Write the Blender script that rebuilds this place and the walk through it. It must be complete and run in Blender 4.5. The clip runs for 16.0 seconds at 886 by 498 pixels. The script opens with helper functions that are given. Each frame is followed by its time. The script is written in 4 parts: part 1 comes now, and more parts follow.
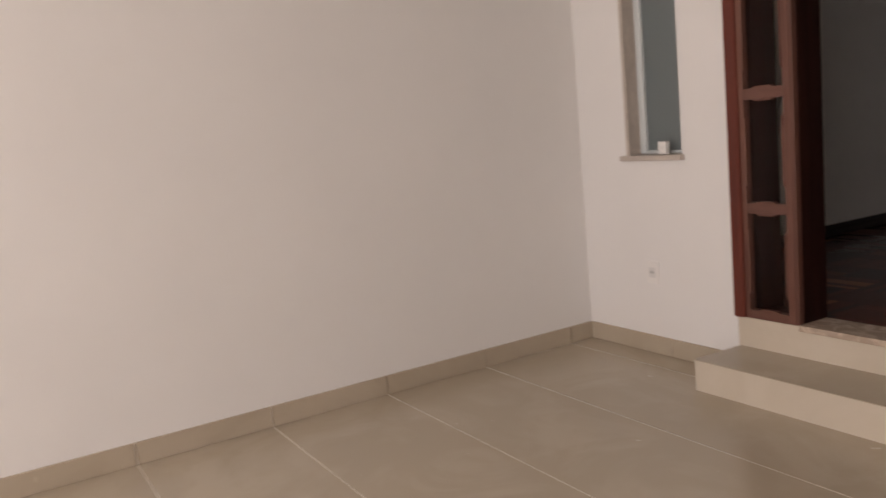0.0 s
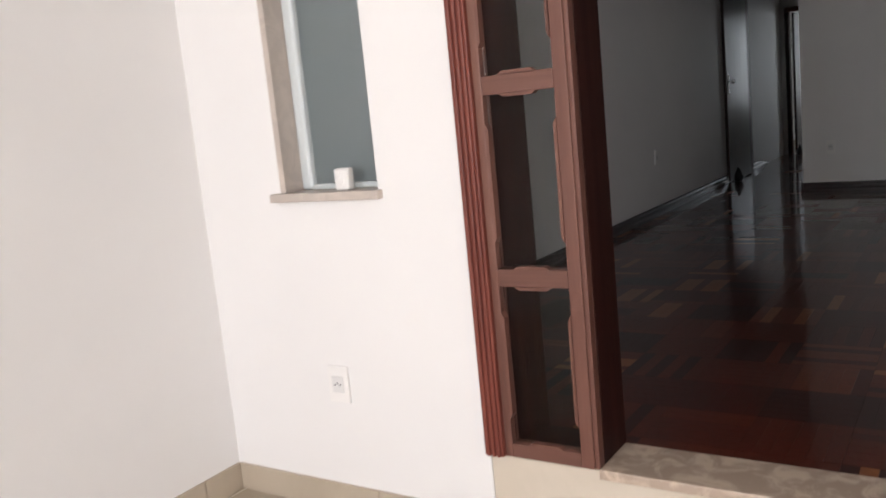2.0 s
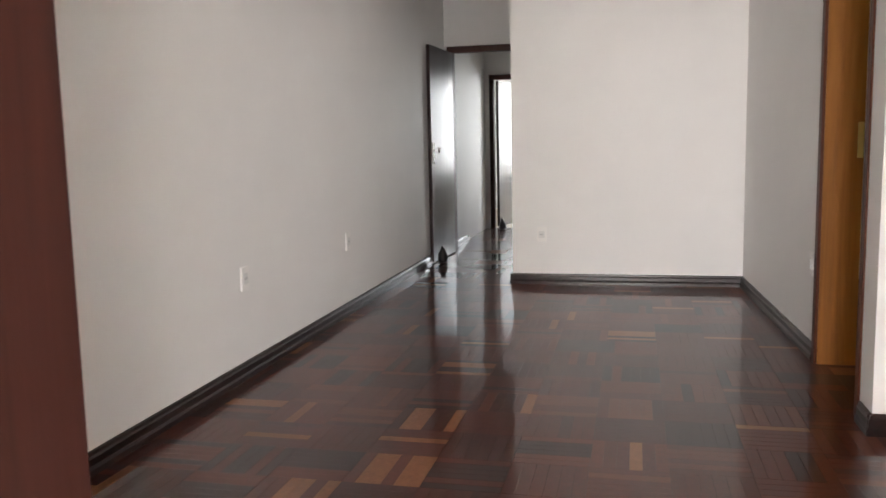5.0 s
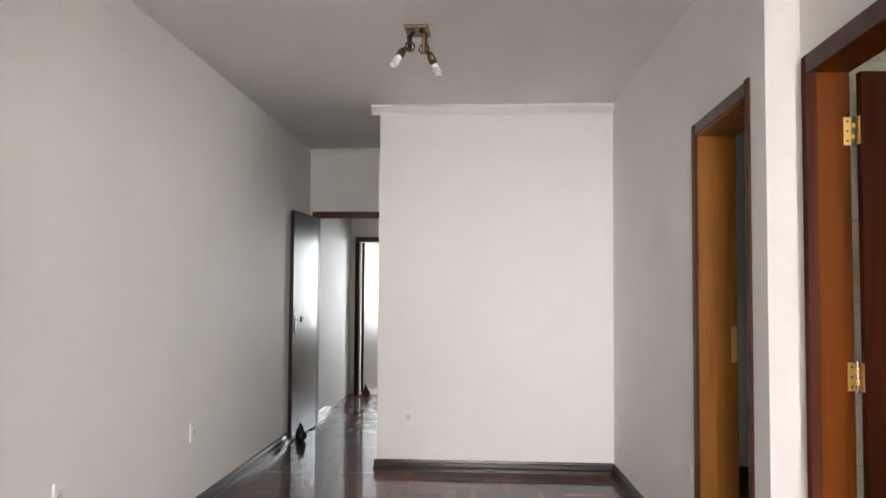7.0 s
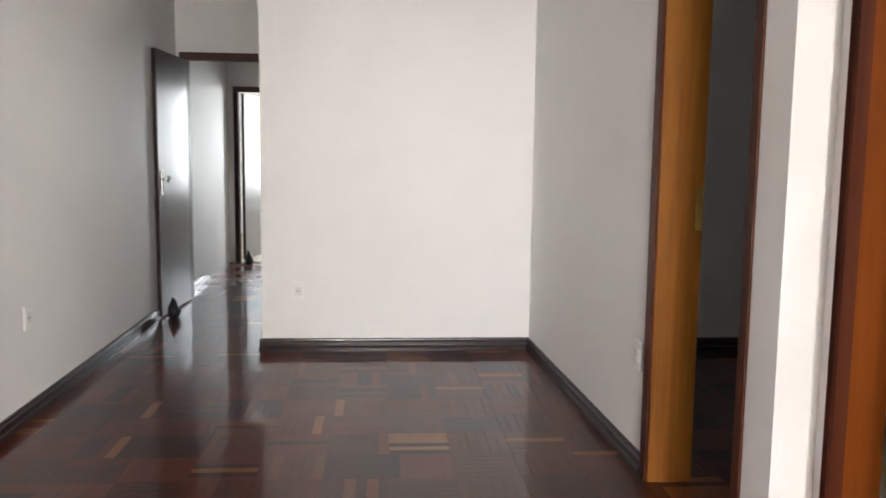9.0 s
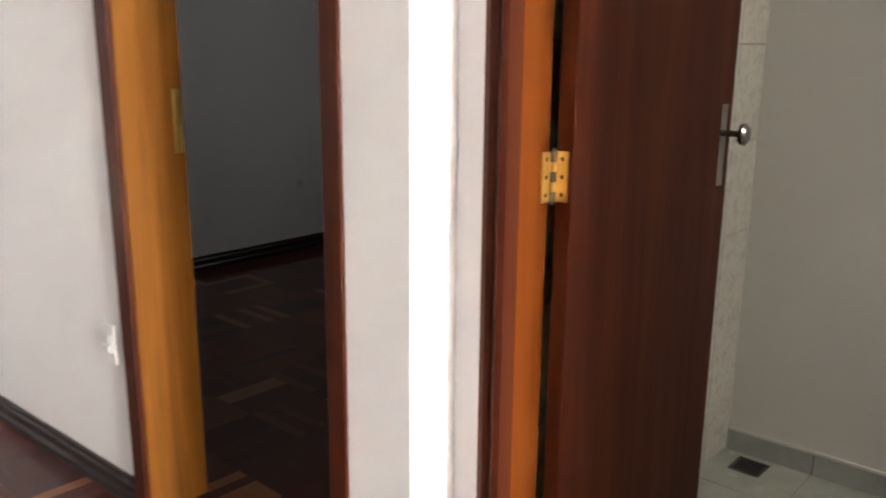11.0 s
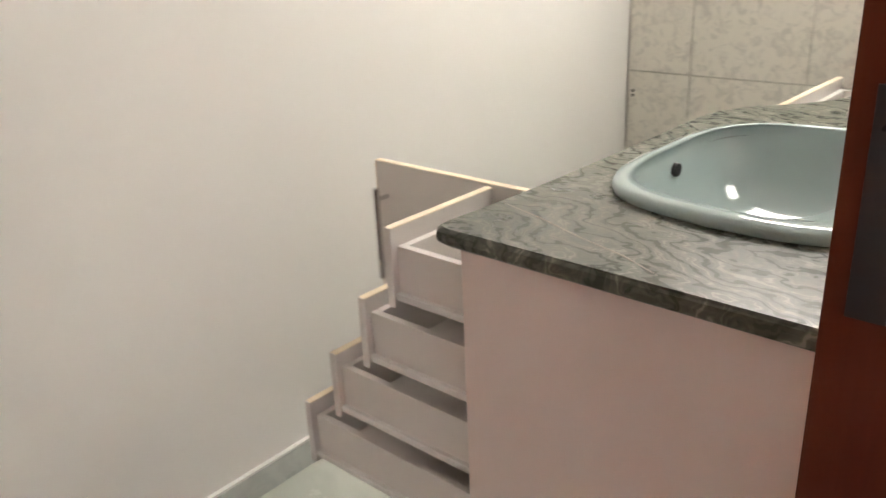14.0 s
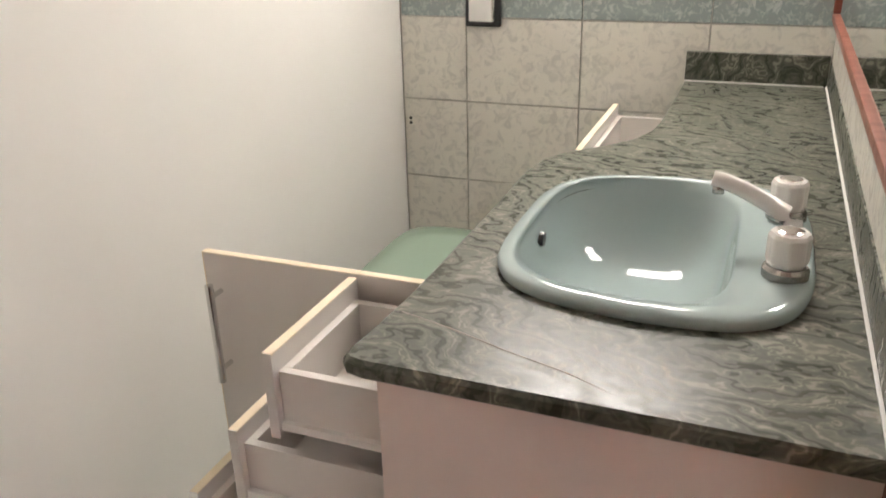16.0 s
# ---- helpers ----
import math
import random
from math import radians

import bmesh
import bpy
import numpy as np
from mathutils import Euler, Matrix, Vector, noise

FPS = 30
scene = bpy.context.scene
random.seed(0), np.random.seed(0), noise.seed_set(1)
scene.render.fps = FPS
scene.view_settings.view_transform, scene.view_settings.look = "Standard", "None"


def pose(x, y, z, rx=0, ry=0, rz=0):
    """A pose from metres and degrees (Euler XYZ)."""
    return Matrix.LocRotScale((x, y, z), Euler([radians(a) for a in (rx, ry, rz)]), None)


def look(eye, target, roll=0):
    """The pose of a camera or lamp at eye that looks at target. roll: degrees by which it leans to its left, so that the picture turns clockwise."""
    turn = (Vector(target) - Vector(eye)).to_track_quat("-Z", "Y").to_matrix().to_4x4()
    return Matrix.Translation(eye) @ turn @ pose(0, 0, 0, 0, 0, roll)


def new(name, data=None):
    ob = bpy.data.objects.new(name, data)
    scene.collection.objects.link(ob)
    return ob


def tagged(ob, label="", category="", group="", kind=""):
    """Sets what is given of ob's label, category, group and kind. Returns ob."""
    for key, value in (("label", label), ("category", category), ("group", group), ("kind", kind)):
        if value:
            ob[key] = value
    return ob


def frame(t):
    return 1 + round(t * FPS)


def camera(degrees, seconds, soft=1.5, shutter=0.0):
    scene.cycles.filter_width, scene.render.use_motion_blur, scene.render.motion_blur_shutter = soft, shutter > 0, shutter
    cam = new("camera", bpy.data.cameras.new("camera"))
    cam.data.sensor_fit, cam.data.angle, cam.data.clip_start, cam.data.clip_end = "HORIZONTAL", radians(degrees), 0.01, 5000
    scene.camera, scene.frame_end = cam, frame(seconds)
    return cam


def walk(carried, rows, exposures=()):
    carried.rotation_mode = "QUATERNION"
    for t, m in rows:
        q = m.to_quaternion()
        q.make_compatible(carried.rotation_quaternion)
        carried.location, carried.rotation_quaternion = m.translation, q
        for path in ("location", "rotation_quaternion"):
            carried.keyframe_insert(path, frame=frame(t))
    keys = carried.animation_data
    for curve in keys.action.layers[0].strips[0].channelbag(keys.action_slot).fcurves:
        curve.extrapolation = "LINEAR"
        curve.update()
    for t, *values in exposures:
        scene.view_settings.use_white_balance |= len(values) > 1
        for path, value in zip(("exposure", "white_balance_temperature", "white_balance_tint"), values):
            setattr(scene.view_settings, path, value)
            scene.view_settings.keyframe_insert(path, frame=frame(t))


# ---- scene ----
cam = camera(56.5, 16.0, shutter=0.25)
PATH = [
    (0, (0.405, 0.288, 1.023), (-1.308, 1.281, 0.741), -5.2),
    (0.5, (0.013, 0.579, 0.937), (-1.456, 1.889, 0.582), -4.8),
    (1, (-0.406, 0.88, 0.945), (-1.675, 2.379, 0.568), -4.6),
    (1.5, (-0.771, 1.164, 0.949), (-1.958, 2.734, 0.589), -4.8),
    (2, (-1.09, 1.52, 0.987), (-2.185, 3.165, 0.677), -5.6),
    (2.5, (-1.255, 1.986, 1.033), (-2.158, 3.751, 0.772), -4.5),
    (3, (-1.347, 2.35, 1.035), (-2.136, 4.168, 0.771), -3.1),
    (3.2, (-1.367, 2.478, 1.043), (-2.137, 4.304, 0.775), -2.8),
    (5.3, (-1.538, 3.197, 1.122), (-1.898, 5.152, 0.901), -1.4),
    (5.5, (-1.551, 3.245, 1.132), (-1.847, 5.215, 0.958), -1.5),
    (6, (-1.599, 3.322, 1.193), (-1.788, 5.312, 1.132), -0.3),
    (6.5, (-1.603, 3.355, 1.279), (-1.741, 5.35, 1.313), 0.5),
    (7, (-1.591, 3.471, 1.343), (-1.718, 5.464, 1.447), 0.4),
    (7.5, (-1.618, 3.675, 1.351), (-1.759, 5.669, 1.434), 1.1),
    (8, (-1.641, 3.819, 1.285), (-1.782, 5.813, 1.243), 1.7),
    (10.5, (-1.775, 5.224, 1.333), (-0.65, 6.816, 0.885), -0.5),
    (11, (-1.652, 5.434, 1.297), (-0.203, 6.729, 0.827), 0.5),
    (11.5, (-1.483, 5.683, 1.285), (0.211, 6.625, 0.792), 0.5),
    (12, (-1.339, 5.888, 1.253), (0.538, 6.305, 0.702), -0.2),
    (12.5, (-1.151, 6.041, 1.239), (0.739, 5.918, 0.597), -1.6),
    (13, (-0.914, 6.12, 1.23), (0.903, 5.653, 0.538), -2.2),
    (13.5, (-0.78, 6.221, 1.255), (0.873, 5.346, 0.547), -2.9),
    (14, (-0.552, 6.244, 1.277), (0.701, 4.87, 0.542), -2.6),
    (14.5, (-0.382, 6.203, 1.278), (0.541, 4.612, 0.493), -1.4),
    (15, (-0.298, 6.202, 1.286), (0.474, 4.555, 0.455), -1.4),
    (15.5, (-0.262, 6.204, 1.326), (0.448, 4.537, 0.479), -2.1),
    (16, (-0.245, 6.217, 1.402), (0.438, 4.508, 0.62), -1.5),
]
EXPOSURES = [(0, -1.27, 7100, 18), (0.5, -0.75, 6800, 14), (1.0, -0.3, 6250, 11), (1.5, -0.3, 6150, 11), (2.0, -0.25, 6250, 11), (2.5, 0.3, 6300, 10), (3.2, 1.1, 6400, 10),
             (5.3, 2.32, 6650, 11), (8.0, 2.45, 6500, 10), (10.5, 3.1, 6500, 10), (11.0, 3.45, 6500, 10), (11.5, 3.75, 6500, 10), (12.0, 3.9, 6500, 10), (12.5, 4.0, 6600, 11), (13.0, 4.35, 6500, 11), (13.5, 4.5, 6400, 11), (14.5, 4.85, 6350, 12), (15.5, 4.8, 6350, 13), (16.0, 4.62, 6350, 13)]
walk(cam, [(t, look(eye, target, roll)) for t, eye, target, roll in PATH], EXPOSURES)

# ---- world and light ----
world = bpy.data.worlds.new("world")
scene.world = world
world.use_nodes = True
wn = world.node_tree
sky = wn.nodes.new("ShaderNodeTexSky")
sky.sky_type = "NISHITA"
sky.sun_disc = False
sky.sun_elevation = radians(58)
sky.sun_rotation = radians(200)
wn.nodes["Background"].inputs[1].default_value = 0.15
wn.links.new(sky.outputs[0], wn.nodes["Background"].inputs[0])

sun = new("sun", bpy.data.lights.new("sun", "SUN"))
sun.data.energy, sun.data.angle, sun.data.color = 5.0, radians(0.5), (1.0, 0.95, 0.88)
sun.matrix_world = look((0, -3, 9), (0.9, 0.6, 0))


def area_light(name, eye, target, w, h, watts, colour):
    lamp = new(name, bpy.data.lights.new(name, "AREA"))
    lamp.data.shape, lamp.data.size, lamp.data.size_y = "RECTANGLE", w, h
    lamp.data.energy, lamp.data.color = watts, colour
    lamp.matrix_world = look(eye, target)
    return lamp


# Daylight split over two assumed openings; the narrow left one is an added fill
area_light("garage_gate_light", (1.4, -2.95, 1.2), (0.9, 3, 1.0), 2.0, 2.6, 205, (1.0, 0.955, 0.945))
area_light("garage_side_fill", (-1.98, -2.95, 1.2), (-2.1, 3, 1.0), 0.95, 2.6, 140, (1.0, 0.955, 0.945))
area_light("far_room_window_light", (-2.1, 17.86, 1.5), (-2.4, 15.0, 1.1), 0.8, 1.5, 24, (0.93, 0.97, 1.0))
# Added fill on the dark room's closed wall; no window is built there
area_light("dark_room_fill", (2.33, 7.9, 1.5), (0, 8.3, 1.0), 0.9, 1.0, 0.5, (0.95, 0.97, 1.0))
# Added fill before the tiled wall, set by the basin highlights; no window exists
area_light("bathroom_fill", (0.25, 3.62, 2.15), (0.2, 6, 1.0), 0.7, 0.5, 2.0, (1.0, 0.93, 0.84))


# ---- materials ----
def material(name):
    m = bpy.data.materials.new(name)
    m.use_nodes = True
    return m, m.node_tree.nodes, m.node_tree.links, m.node_tree.nodes["Principled BSDF"]


def coords(n, l, scale):
    tc, mp = n.new("ShaderNodeTexCoord"), n.new("ShaderNodeMapping")
    mp.inputs["Scale"].default_value = scale
    l.new(tc.outputs["Object"], mp.inputs[0])
    return mp.outputs[0]


def noise_tex(n, l, vec, scale, detail=4.0, rough=0.55, distort=0.0):
    t = n.new("ShaderNodeTexNoise")
    t.inputs["Scale"].default_value, t.inputs["Detail"].default_value = scale, detail
    t.inputs["Roughness"].default_value, t.inputs["Distortion"].default_value = rough, distort
    l.new(vec, t.inputs["Vector"])
    return t.outputs[0]


def ramp(n, l, fac, stops, mode="LINEAR"):
    r = n.new("ShaderNodeValToRGB")
    r.color_ramp.interpolation = mode
    while len(r.color_ramp.elements) < len(stops):
        r.color_ramp.elements.new(0.5)
    for e, (p, c) in zip(r.color_ramp.elements, stops):
        e.position, e.color = p, (*c, 1)
    l.new(fac, r.inputs[0])
    return r.outputs[0]


def bump(n, l, b, height, strength, dist):
    k = n.new("ShaderNodeBump")
    k.inputs["Strength"].default_value, k.inputs["Distance"].default_value = strength, dist
    l.new(height, k.inputs["Height"])
    l.new(k.outputs[0], b.inputs["Normal"])


def ranged(n, l, fac, lo, hi):
    r = n.new("ShaderNodeMapRange")
    r.inputs["To Min"].default_value, r.inputs["To Max"].default_value = lo, hi
    l.new(fac, r.inputs[0])
    return r.outputs[0]


def painted(name, colour, rough=0.6, spread=0.05, grain=260, depth=0.0006, spec=0.4):
    """Paint or a plain sheet: broad faint stains and a fine roller grain."""
    m, n, l, b = material(name)
    v = coords(n, l, (1, 1, 1))
    broad = noise_tex(n, l, v, 1.7, 5)
    l.new(ramp(n, l, broad, [(0.25, [c * (1 - spread) for c in colour]), (0.75, [min(1, c * (1 + spread * 0.6)) for c in colour])]), b.inputs["Base Color"])
    l.new(ranged(n, l, noise_tex(n, l, v, 9, 4), rough - 0.08, rough + 0.08), b.inputs["Roughness"])
    bump(n, l, b, noise_tex(n, l, v, grain, 3), 0.35, depth)
    b.inputs["Specular IOR Level"].default_value = spec
    return m


def wood(name, dark, mid, light, along="z", rough=0.35, scale=1.0, coat=0.25, spec=0.3):
    m, n, l, b = material(name)
    stretch = {"x": (1.2, 22, 22), "y": (22, 1.2, 22), "z": (22, 22, 1.2)}[along]
    info = n.new("ShaderNodeObjectInfo")
    v = coords(n, l, [s * scale for s in stretch])
    shift = n.new("ShaderNodeVectorMath")
    shift.operation = "ADD"
    l.new(v, shift.inputs[0])
    l.new(ranged(n, l, info.outputs["Random"], 0, 40), shift.inputs[1])
    v = shift.outputs[0]
    grain = noise_tex(n, l, v, 1.0, 6, 0.62, 0.7)
    l.new(ramp(n, l, grain, [(0.3, dark), (0.5, mid), (0.72, light)]), b.inputs["Base Color"])
    l.new(ranged(n, l, grain, rough + 0.08, rough - 0.06), b.inputs["Roughness"])
    bump(n, l, b, noise_tex(n, l, v, 3.0, 3), 0.25, 0.0008)
    b.inputs["Coat Weight"].default_value, b.inputs["Coat Roughness"].default_value = coat, 0.18
    b.inputs["Specular IOR Level"].default_value = spec
    return m


BLOCK, BLOCK_X, BLOCK_Y = 0.27, -3.555, 3.48


def parquet_wood():
    m, n, l, b = material("parquet_wood")
    info, geo = n.new("ShaderNodeObjectInfo"), n.new("ShaderNodeNewGeometry")

    def calc(op, a, b_):
        k = n.new("ShaderNodeMath")
        k.operation = op
        for i, q in enumerate((a, b_)):
            if isinstance(q, (int, float)):
                k.inputs[i].default_value = q
            else:
                l.new(q, k.inputs[i])
        return k.outputs[0]

    strip = calc("FRACT", calc("ADD", info.outputs["Random"], geo.outputs["Random Per Island"]), 0)
    # one tone for each square block of strips
    sub, cell, white = n.new("ShaderNodeVectorMath"), n.new("ShaderNodeVectorMath"), n.new("ShaderNodeTexWhiteNoise")
    sub.operation, cell.operation = "MULTIPLY_ADD", "FLOOR"
    sub.inputs[1].default_value = (1 / BLOCK, 1 / BLOCK, 0)
    sub.inputs[2].default_value = (-BLOCK_X / BLOCK, -BLOCK_Y / BLOCK, 0.5)
    l.new(geo.outputs["Position"], sub.inputs[0])
    l.new(sub.outputs[0], cell.inputs[0])
    l.new(cell.outputs[0], white.inputs["Vector"])
    blend = calc("FRACT", calc("ADD", white.outputs["Value"], calc("MULTIPLY", strip, 0.16)), 0)
    dark = ramp(n, l, blend, [(0.0, (0.060, 0.011, 0.006)), (0.2, (0.082, 0.015, 0.007)), (0.45, (0.105, 0.020, 0.009)),
                              (0.62, (0.040, 0.009, 0.006)), (0.78, (0.090, 0.017, 0.008)), (0.92, (0.130, 0.030, 0.013))], "CONSTANT")
    chan = n.new("ShaderNodeSeparateColor")
    l.new(white.outputs["Color"], chan.inputs[0])
    pale = calc("GREATER_THAN", strip, calc("SUBTRACT", 0.982, calc("MULTIPLY", calc("GREATER_THAN", chan.outputs[1], 0.91), 0.33)))
    pick = n.new("ShaderNodeMix")
    pick.data_type = "RGBA"
    l.new(pale, pick.inputs["Factor"])
    l.new(dark, pick.inputs["A"])
    pick.inputs["B"].default_value = (0.25, 0.092, 0.034, 1)
    tone = pick.outputs["Result"]
    v = coords(n, l, (1, 1, 1))
    shift = n.new("ShaderNodeVectorMath")
    shift.operation = "ADD"
    l.new(v, shift.inputs[0])
    l.new(ranged(n, l, strip, 0, 30), shift.inputs[1])
    grain = noise_tex(n, l, shift.outputs[0], 38, 6, 0.65, 1.4)
    mix = n.new("ShaderNodeMix")
    mix.data_type, mix.blend_type = "RGBA", "MULTIPLY"
    mix.inputs["Factor"].default_value = 0.55
    l.new(tone, mix.inputs["A"])
    l.new(ramp(n, l, grain, [(0.3, (0.45, 0.42, 0.4)), (0.7, (1, 1, 1))]), mix.inputs["B"])
    l.new(mix.outputs["Result"], b.inputs["Base Color"])
    b.inputs["Roughness"].default_value = 0.45
    b.inputs["Specular IOR Level"].default_value = 0.1
    b.inputs["Coat Weight"].default_value = 0.68
    l.new(ranged(n, l, noise_tex(n, l, v, 2.2, 5), 0.03, 0.09), b.inputs["Coat Roughness"])
    wave = noise_tex(n, l, v, 5.0, 2)
    bump(n, l, b, wave, 0.12, 0.004)
    k = n.new("ShaderNodeBump")
    k.inputs["Strength"].default_value, k.inputs["Distance"].default_value = 0.10, 0.004
    l.new(wave, k.inputs["Height"])
    l.new(k.outputs[0], b.inputs["Coat Normal"])
    return m


def tile_glaze(name, base, vein, scale, rough, cover=0.5):
    m, n, l, b = material(name)
    geo = n.new("ShaderNodeNewGeometry")
    v = geo.outputs["Position"]
    cloud = noise_tex(n, l, v, scale, 5, 0.6, 1.2)
    l.new(ramp(n, l, cloud, [(cover - 0.06, base), (cover + 0.10, vein)]), b.inputs["Base Color"])
    l.new(ranged(n, l, noise_tex(n, l, v, 14, 4), rough - 0.04, rough + 0.06), b.inputs["Roughness"])
    bump(n, l, b, noise_tex(n, l, v, 45, 3), 0.12, 0.0006)
    return m


def marble_green():
    m, n, l, b = material("green_marble")
    v = coords(n, l, (1.0, 1.7, 1.0))
    warp = noise_tex(n, l, v, 3.2, 4, 0.55)
    sep = n.new("ShaderNodeVectorMath")
    sep.operation = "MULTIPLY_ADD"
    comb = n.new("ShaderNodeCombineXYZ")
    l.new(warp, comb.inputs[0])
    l.new(noise_tex(n, l, v, 4.6, 4), comb.inputs[1])
    l.new(comb.outputs[0], sep.inputs[0])
    sep.inputs[1].default_value = (0.55, 0.60, 0.2)
    l.new(v, sep.inputs[2])
    wave = n.new("ShaderNodeTexWave")
    wave.wave_type, wave.bands_direction = "BANDS", "DIAGONAL"
    wave.inputs["Scale"].default_value, wave.inputs["Distortion"].default_value = 6.5, 6.5
    wave.inputs["Detail"].default_value, wave.inputs["Detail Scale"].default_value = 5.0, 1.4
    l.new(sep.outputs[0], wave.inputs["Vector"])
    fine = n.new("ShaderNodeTexWave")
    fine.wave_type, fine.bands_direction = "BANDS", "DIAGONAL"
    fine.inputs["Scale"].default_value, fine.inputs["Distortion"].default_value = 24.0, 13.0
    fine.inputs["Detail"].default_value, fine.inputs["Detail Scale"].default_value = 4.0, 1.0
    l.new(sep.outputs[0], fine.inputs["Vector"])
    blend = n.new("ShaderNodeMix")
    blend.inputs["Factor"].default_value = 0.45
    l.new(wave.outputs["Fac"], blend.inputs["A"])
    l.new(fine.outputs["Fac"], blend.inputs["B"])
    col = ramp(n, l, blend.outputs["Result"], [(0.10, (0.070, 0.077, 0.060)), (0.35, (0.096, 0.101, 0.079)), (0.58, (0.124, 0.125, 0.098)),
                                               (0.78, (0.165, 0.161, 0.128)), (0.95, (0.30, 0.29, 0.235))])
    patch = ramp(n, l, noise_tex(n, l, v, 3.0, 6, 0.62, 1.5), [(0.30, (0.50, 0.55, 0.51)), (0.62, (1, 1, 1))])
    mix = n.new("ShaderNodeMix")
    mix.data_type, mix.blend_type = "RGBA", "MULTIPLY"
    mix.inputs["Factor"].default_value = 0.8
    l.new(col, mix.inputs["A"])
    l.new(patch, mix.inputs["B"])
    l.new(mix.outputs["Result"], b.inputs["Base Color"])
    l.new(ranged(n, l, wave.outputs["Fac"], 0.26, 0.40), b.inputs["Roughness"])
    b.inputs["Specular IOR Level"].default_value = 0.28
    return m


def metal(name, colour, rough):
    m, n, l, b = material(name)
    b.inputs["Metallic"].default_value = 1.0
    v = coords(n, l, (1, 1, 1))
    l.new(ramp(n, l, noise_tex(n, l, v, 9, 4), [(0.3, [c * 0.85 for c in colour]), (0.7, colour)]), b.inputs["Base Color"])
    b.inputs["Roughness"].default_value = rough
    return m


def glass(name, colour, rough):
    m, n, l, b = material(name)
    b.inputs["Base Color"].default_value = (*colour, 1)
    b.inputs["Transmission Weight"].default_value = 1.0
    b.inputs["Roughness"].default_value = rough
    b.inputs["IOR"].default_value = 1.45
    return m


WHITE = painted("white_wall_paint", (0.80, 0.785, 0.765), 0.62, 0.025)
BATH_PAINT = painted("cream_wall_paint", (0.80, 0.785, 0.75), 0.5, 0.025)
CEIL = painted("ceiling_paint", (0.76, 0.75, 0.735), 0.75, 0.03)
PORCELAIN = tile_glaze("beige_porcelain", (0.44, 0.372, 0.285), (0.475, 0.405, 0.315), 1.6, 0.24)
GROUT = painted("grout", (0.74, 0.68, 0.58), 0.85, 0.1)
BATH_GROUT = painted("bathroom_grout", (0.54, 0.52, 0.48), 0.85, 0.1)
# Beige porcelain made paler: the frontal light on upright faces is in the colour
LIT_PORCELAIN = tile_glaze("lit_porcelain", (0.60, 0.53, 0.43), (0.63, 0.56, 0.46), 1.6, 0.24)
THRESHOLD = tile_glaze("brown_marble", (0.42, 0.33, 0.26), (0.58, 0.47, 0.37), 14, 0.22)
MAHOGANY = wood("mahogany", (0.115, 0.028, 0.019), (0.175, 0.044, 0.029), (0.23, 0.066, 0.043), rough=0.42, scale=0.6, coat=0.05)
MAHOGANY_X = wood("mahogany_across", (0.17, 0.05, 0.032), (0.25, 0.078, 0.05), (0.32, 0.11, 0.07), "x", 0.36)
STONE = tile_glaze("beige_stone", (0.47, 0.41, 0.36), (0.54, 0.47, 0.41), 9, 0.42)
# Dark wood, deepened further so that its colour also holds shade
DARKWOOD = wood("shaded_dark_wood", (0.016, 0.006, 0.005), (0.027, 0.009, 0.007), (0.042, 0.014, 0.010), rough=0.5, scale=0.6, coat=0.0, spec=0.12)
SKIRT = wood("dark_skirting_wood", (0.009, 0.005, 0.004), (0.015, 0.007, 0.006), (0.025, 0.010, 0.008), "y", 0.33, 1.0, 0.12)
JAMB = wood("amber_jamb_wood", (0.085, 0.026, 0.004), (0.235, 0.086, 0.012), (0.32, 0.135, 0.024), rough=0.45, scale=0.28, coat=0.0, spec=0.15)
JAMB_RED = wood("orange_jamb_wood", (0.095, 0.021, 0.003), (0.155, 0.038, 0.004), (0.20, 0.056, 0.007), rough=0.45, scale=0.3, coat=0.0, spec=0.12)
DOORWOOD = wood("red_door_wood", (0.040, 0.008, 0.004), (0.075, 0.016, 0.007), (0.135, 0.032, 0.011), rough=0.45, scale=0.35, coat=0.0, spec=0.12)
GLOSSY_DOOR = wood("glossy_dark_door", (0.012, 0.006, 0.005), (0.02, 0.008, 0.006), (0.03, 0.011, 0.008), rough=0.3, scale=0.5, coat=0.4)
CASING = wood("red_brown_casing", (0.036, 0.008, 0.004), (0.068, 0.015, 0.006), (0.10, 0.025, 0.009), rough=0.45, scale=0.5, coat=0.0, spec=0.12)
CASING_X = wood("red_brown_casing_across", (0.035, 0.010, 0.007), (0.06, 0.017, 0.010), (0.09, 0.026, 0.014), "x", 0.4, 0.5, 0.08)
STILE = wood("faded_mahogany", (0.105, 0.046, 0.034), (0.150, 0.066, 0.048), (0.19, 0.09, 0.066), rough=0.42, scale=0.6, coat=0.05)
STILE_X = wood("faded_mahogany_across", (0.105, 0.048, 0.036), (0.150, 0.068, 0.050), (0.19, 0.09, 0.068), "x", 0.42, 0.6, 0.05)
PARQUET = parquet_wood()
SUBFLOOR = painted("parquet_seam", (0.05, 0.018, 0.011), 0.5, 0.1)
BATH_TILE = tile_glaze("bathroom_floor_tile", (0.56, 0.585, 0.52), (0.50, 0.53, 0.47), 7, 0.25)
WALL_TILE = tile_glaze("mottled_wall_tile", (0.74, 0.71, 0.64), (0.60, 0.58, 0.53), 26, 0.22, 0.54)
BORDER_TILE = tile_glaze("blue_grey_border_tile", (0.30, 0.35, 0.34), (0.50, 0.54, 0.52), 40, 0.22, 0.55)
SKIRT_TILE = tile_glaze("grey_skirting_tile", (0.50, 0.52, 0.49), (0.44, 0.46, 0.44), 9, 0.28)
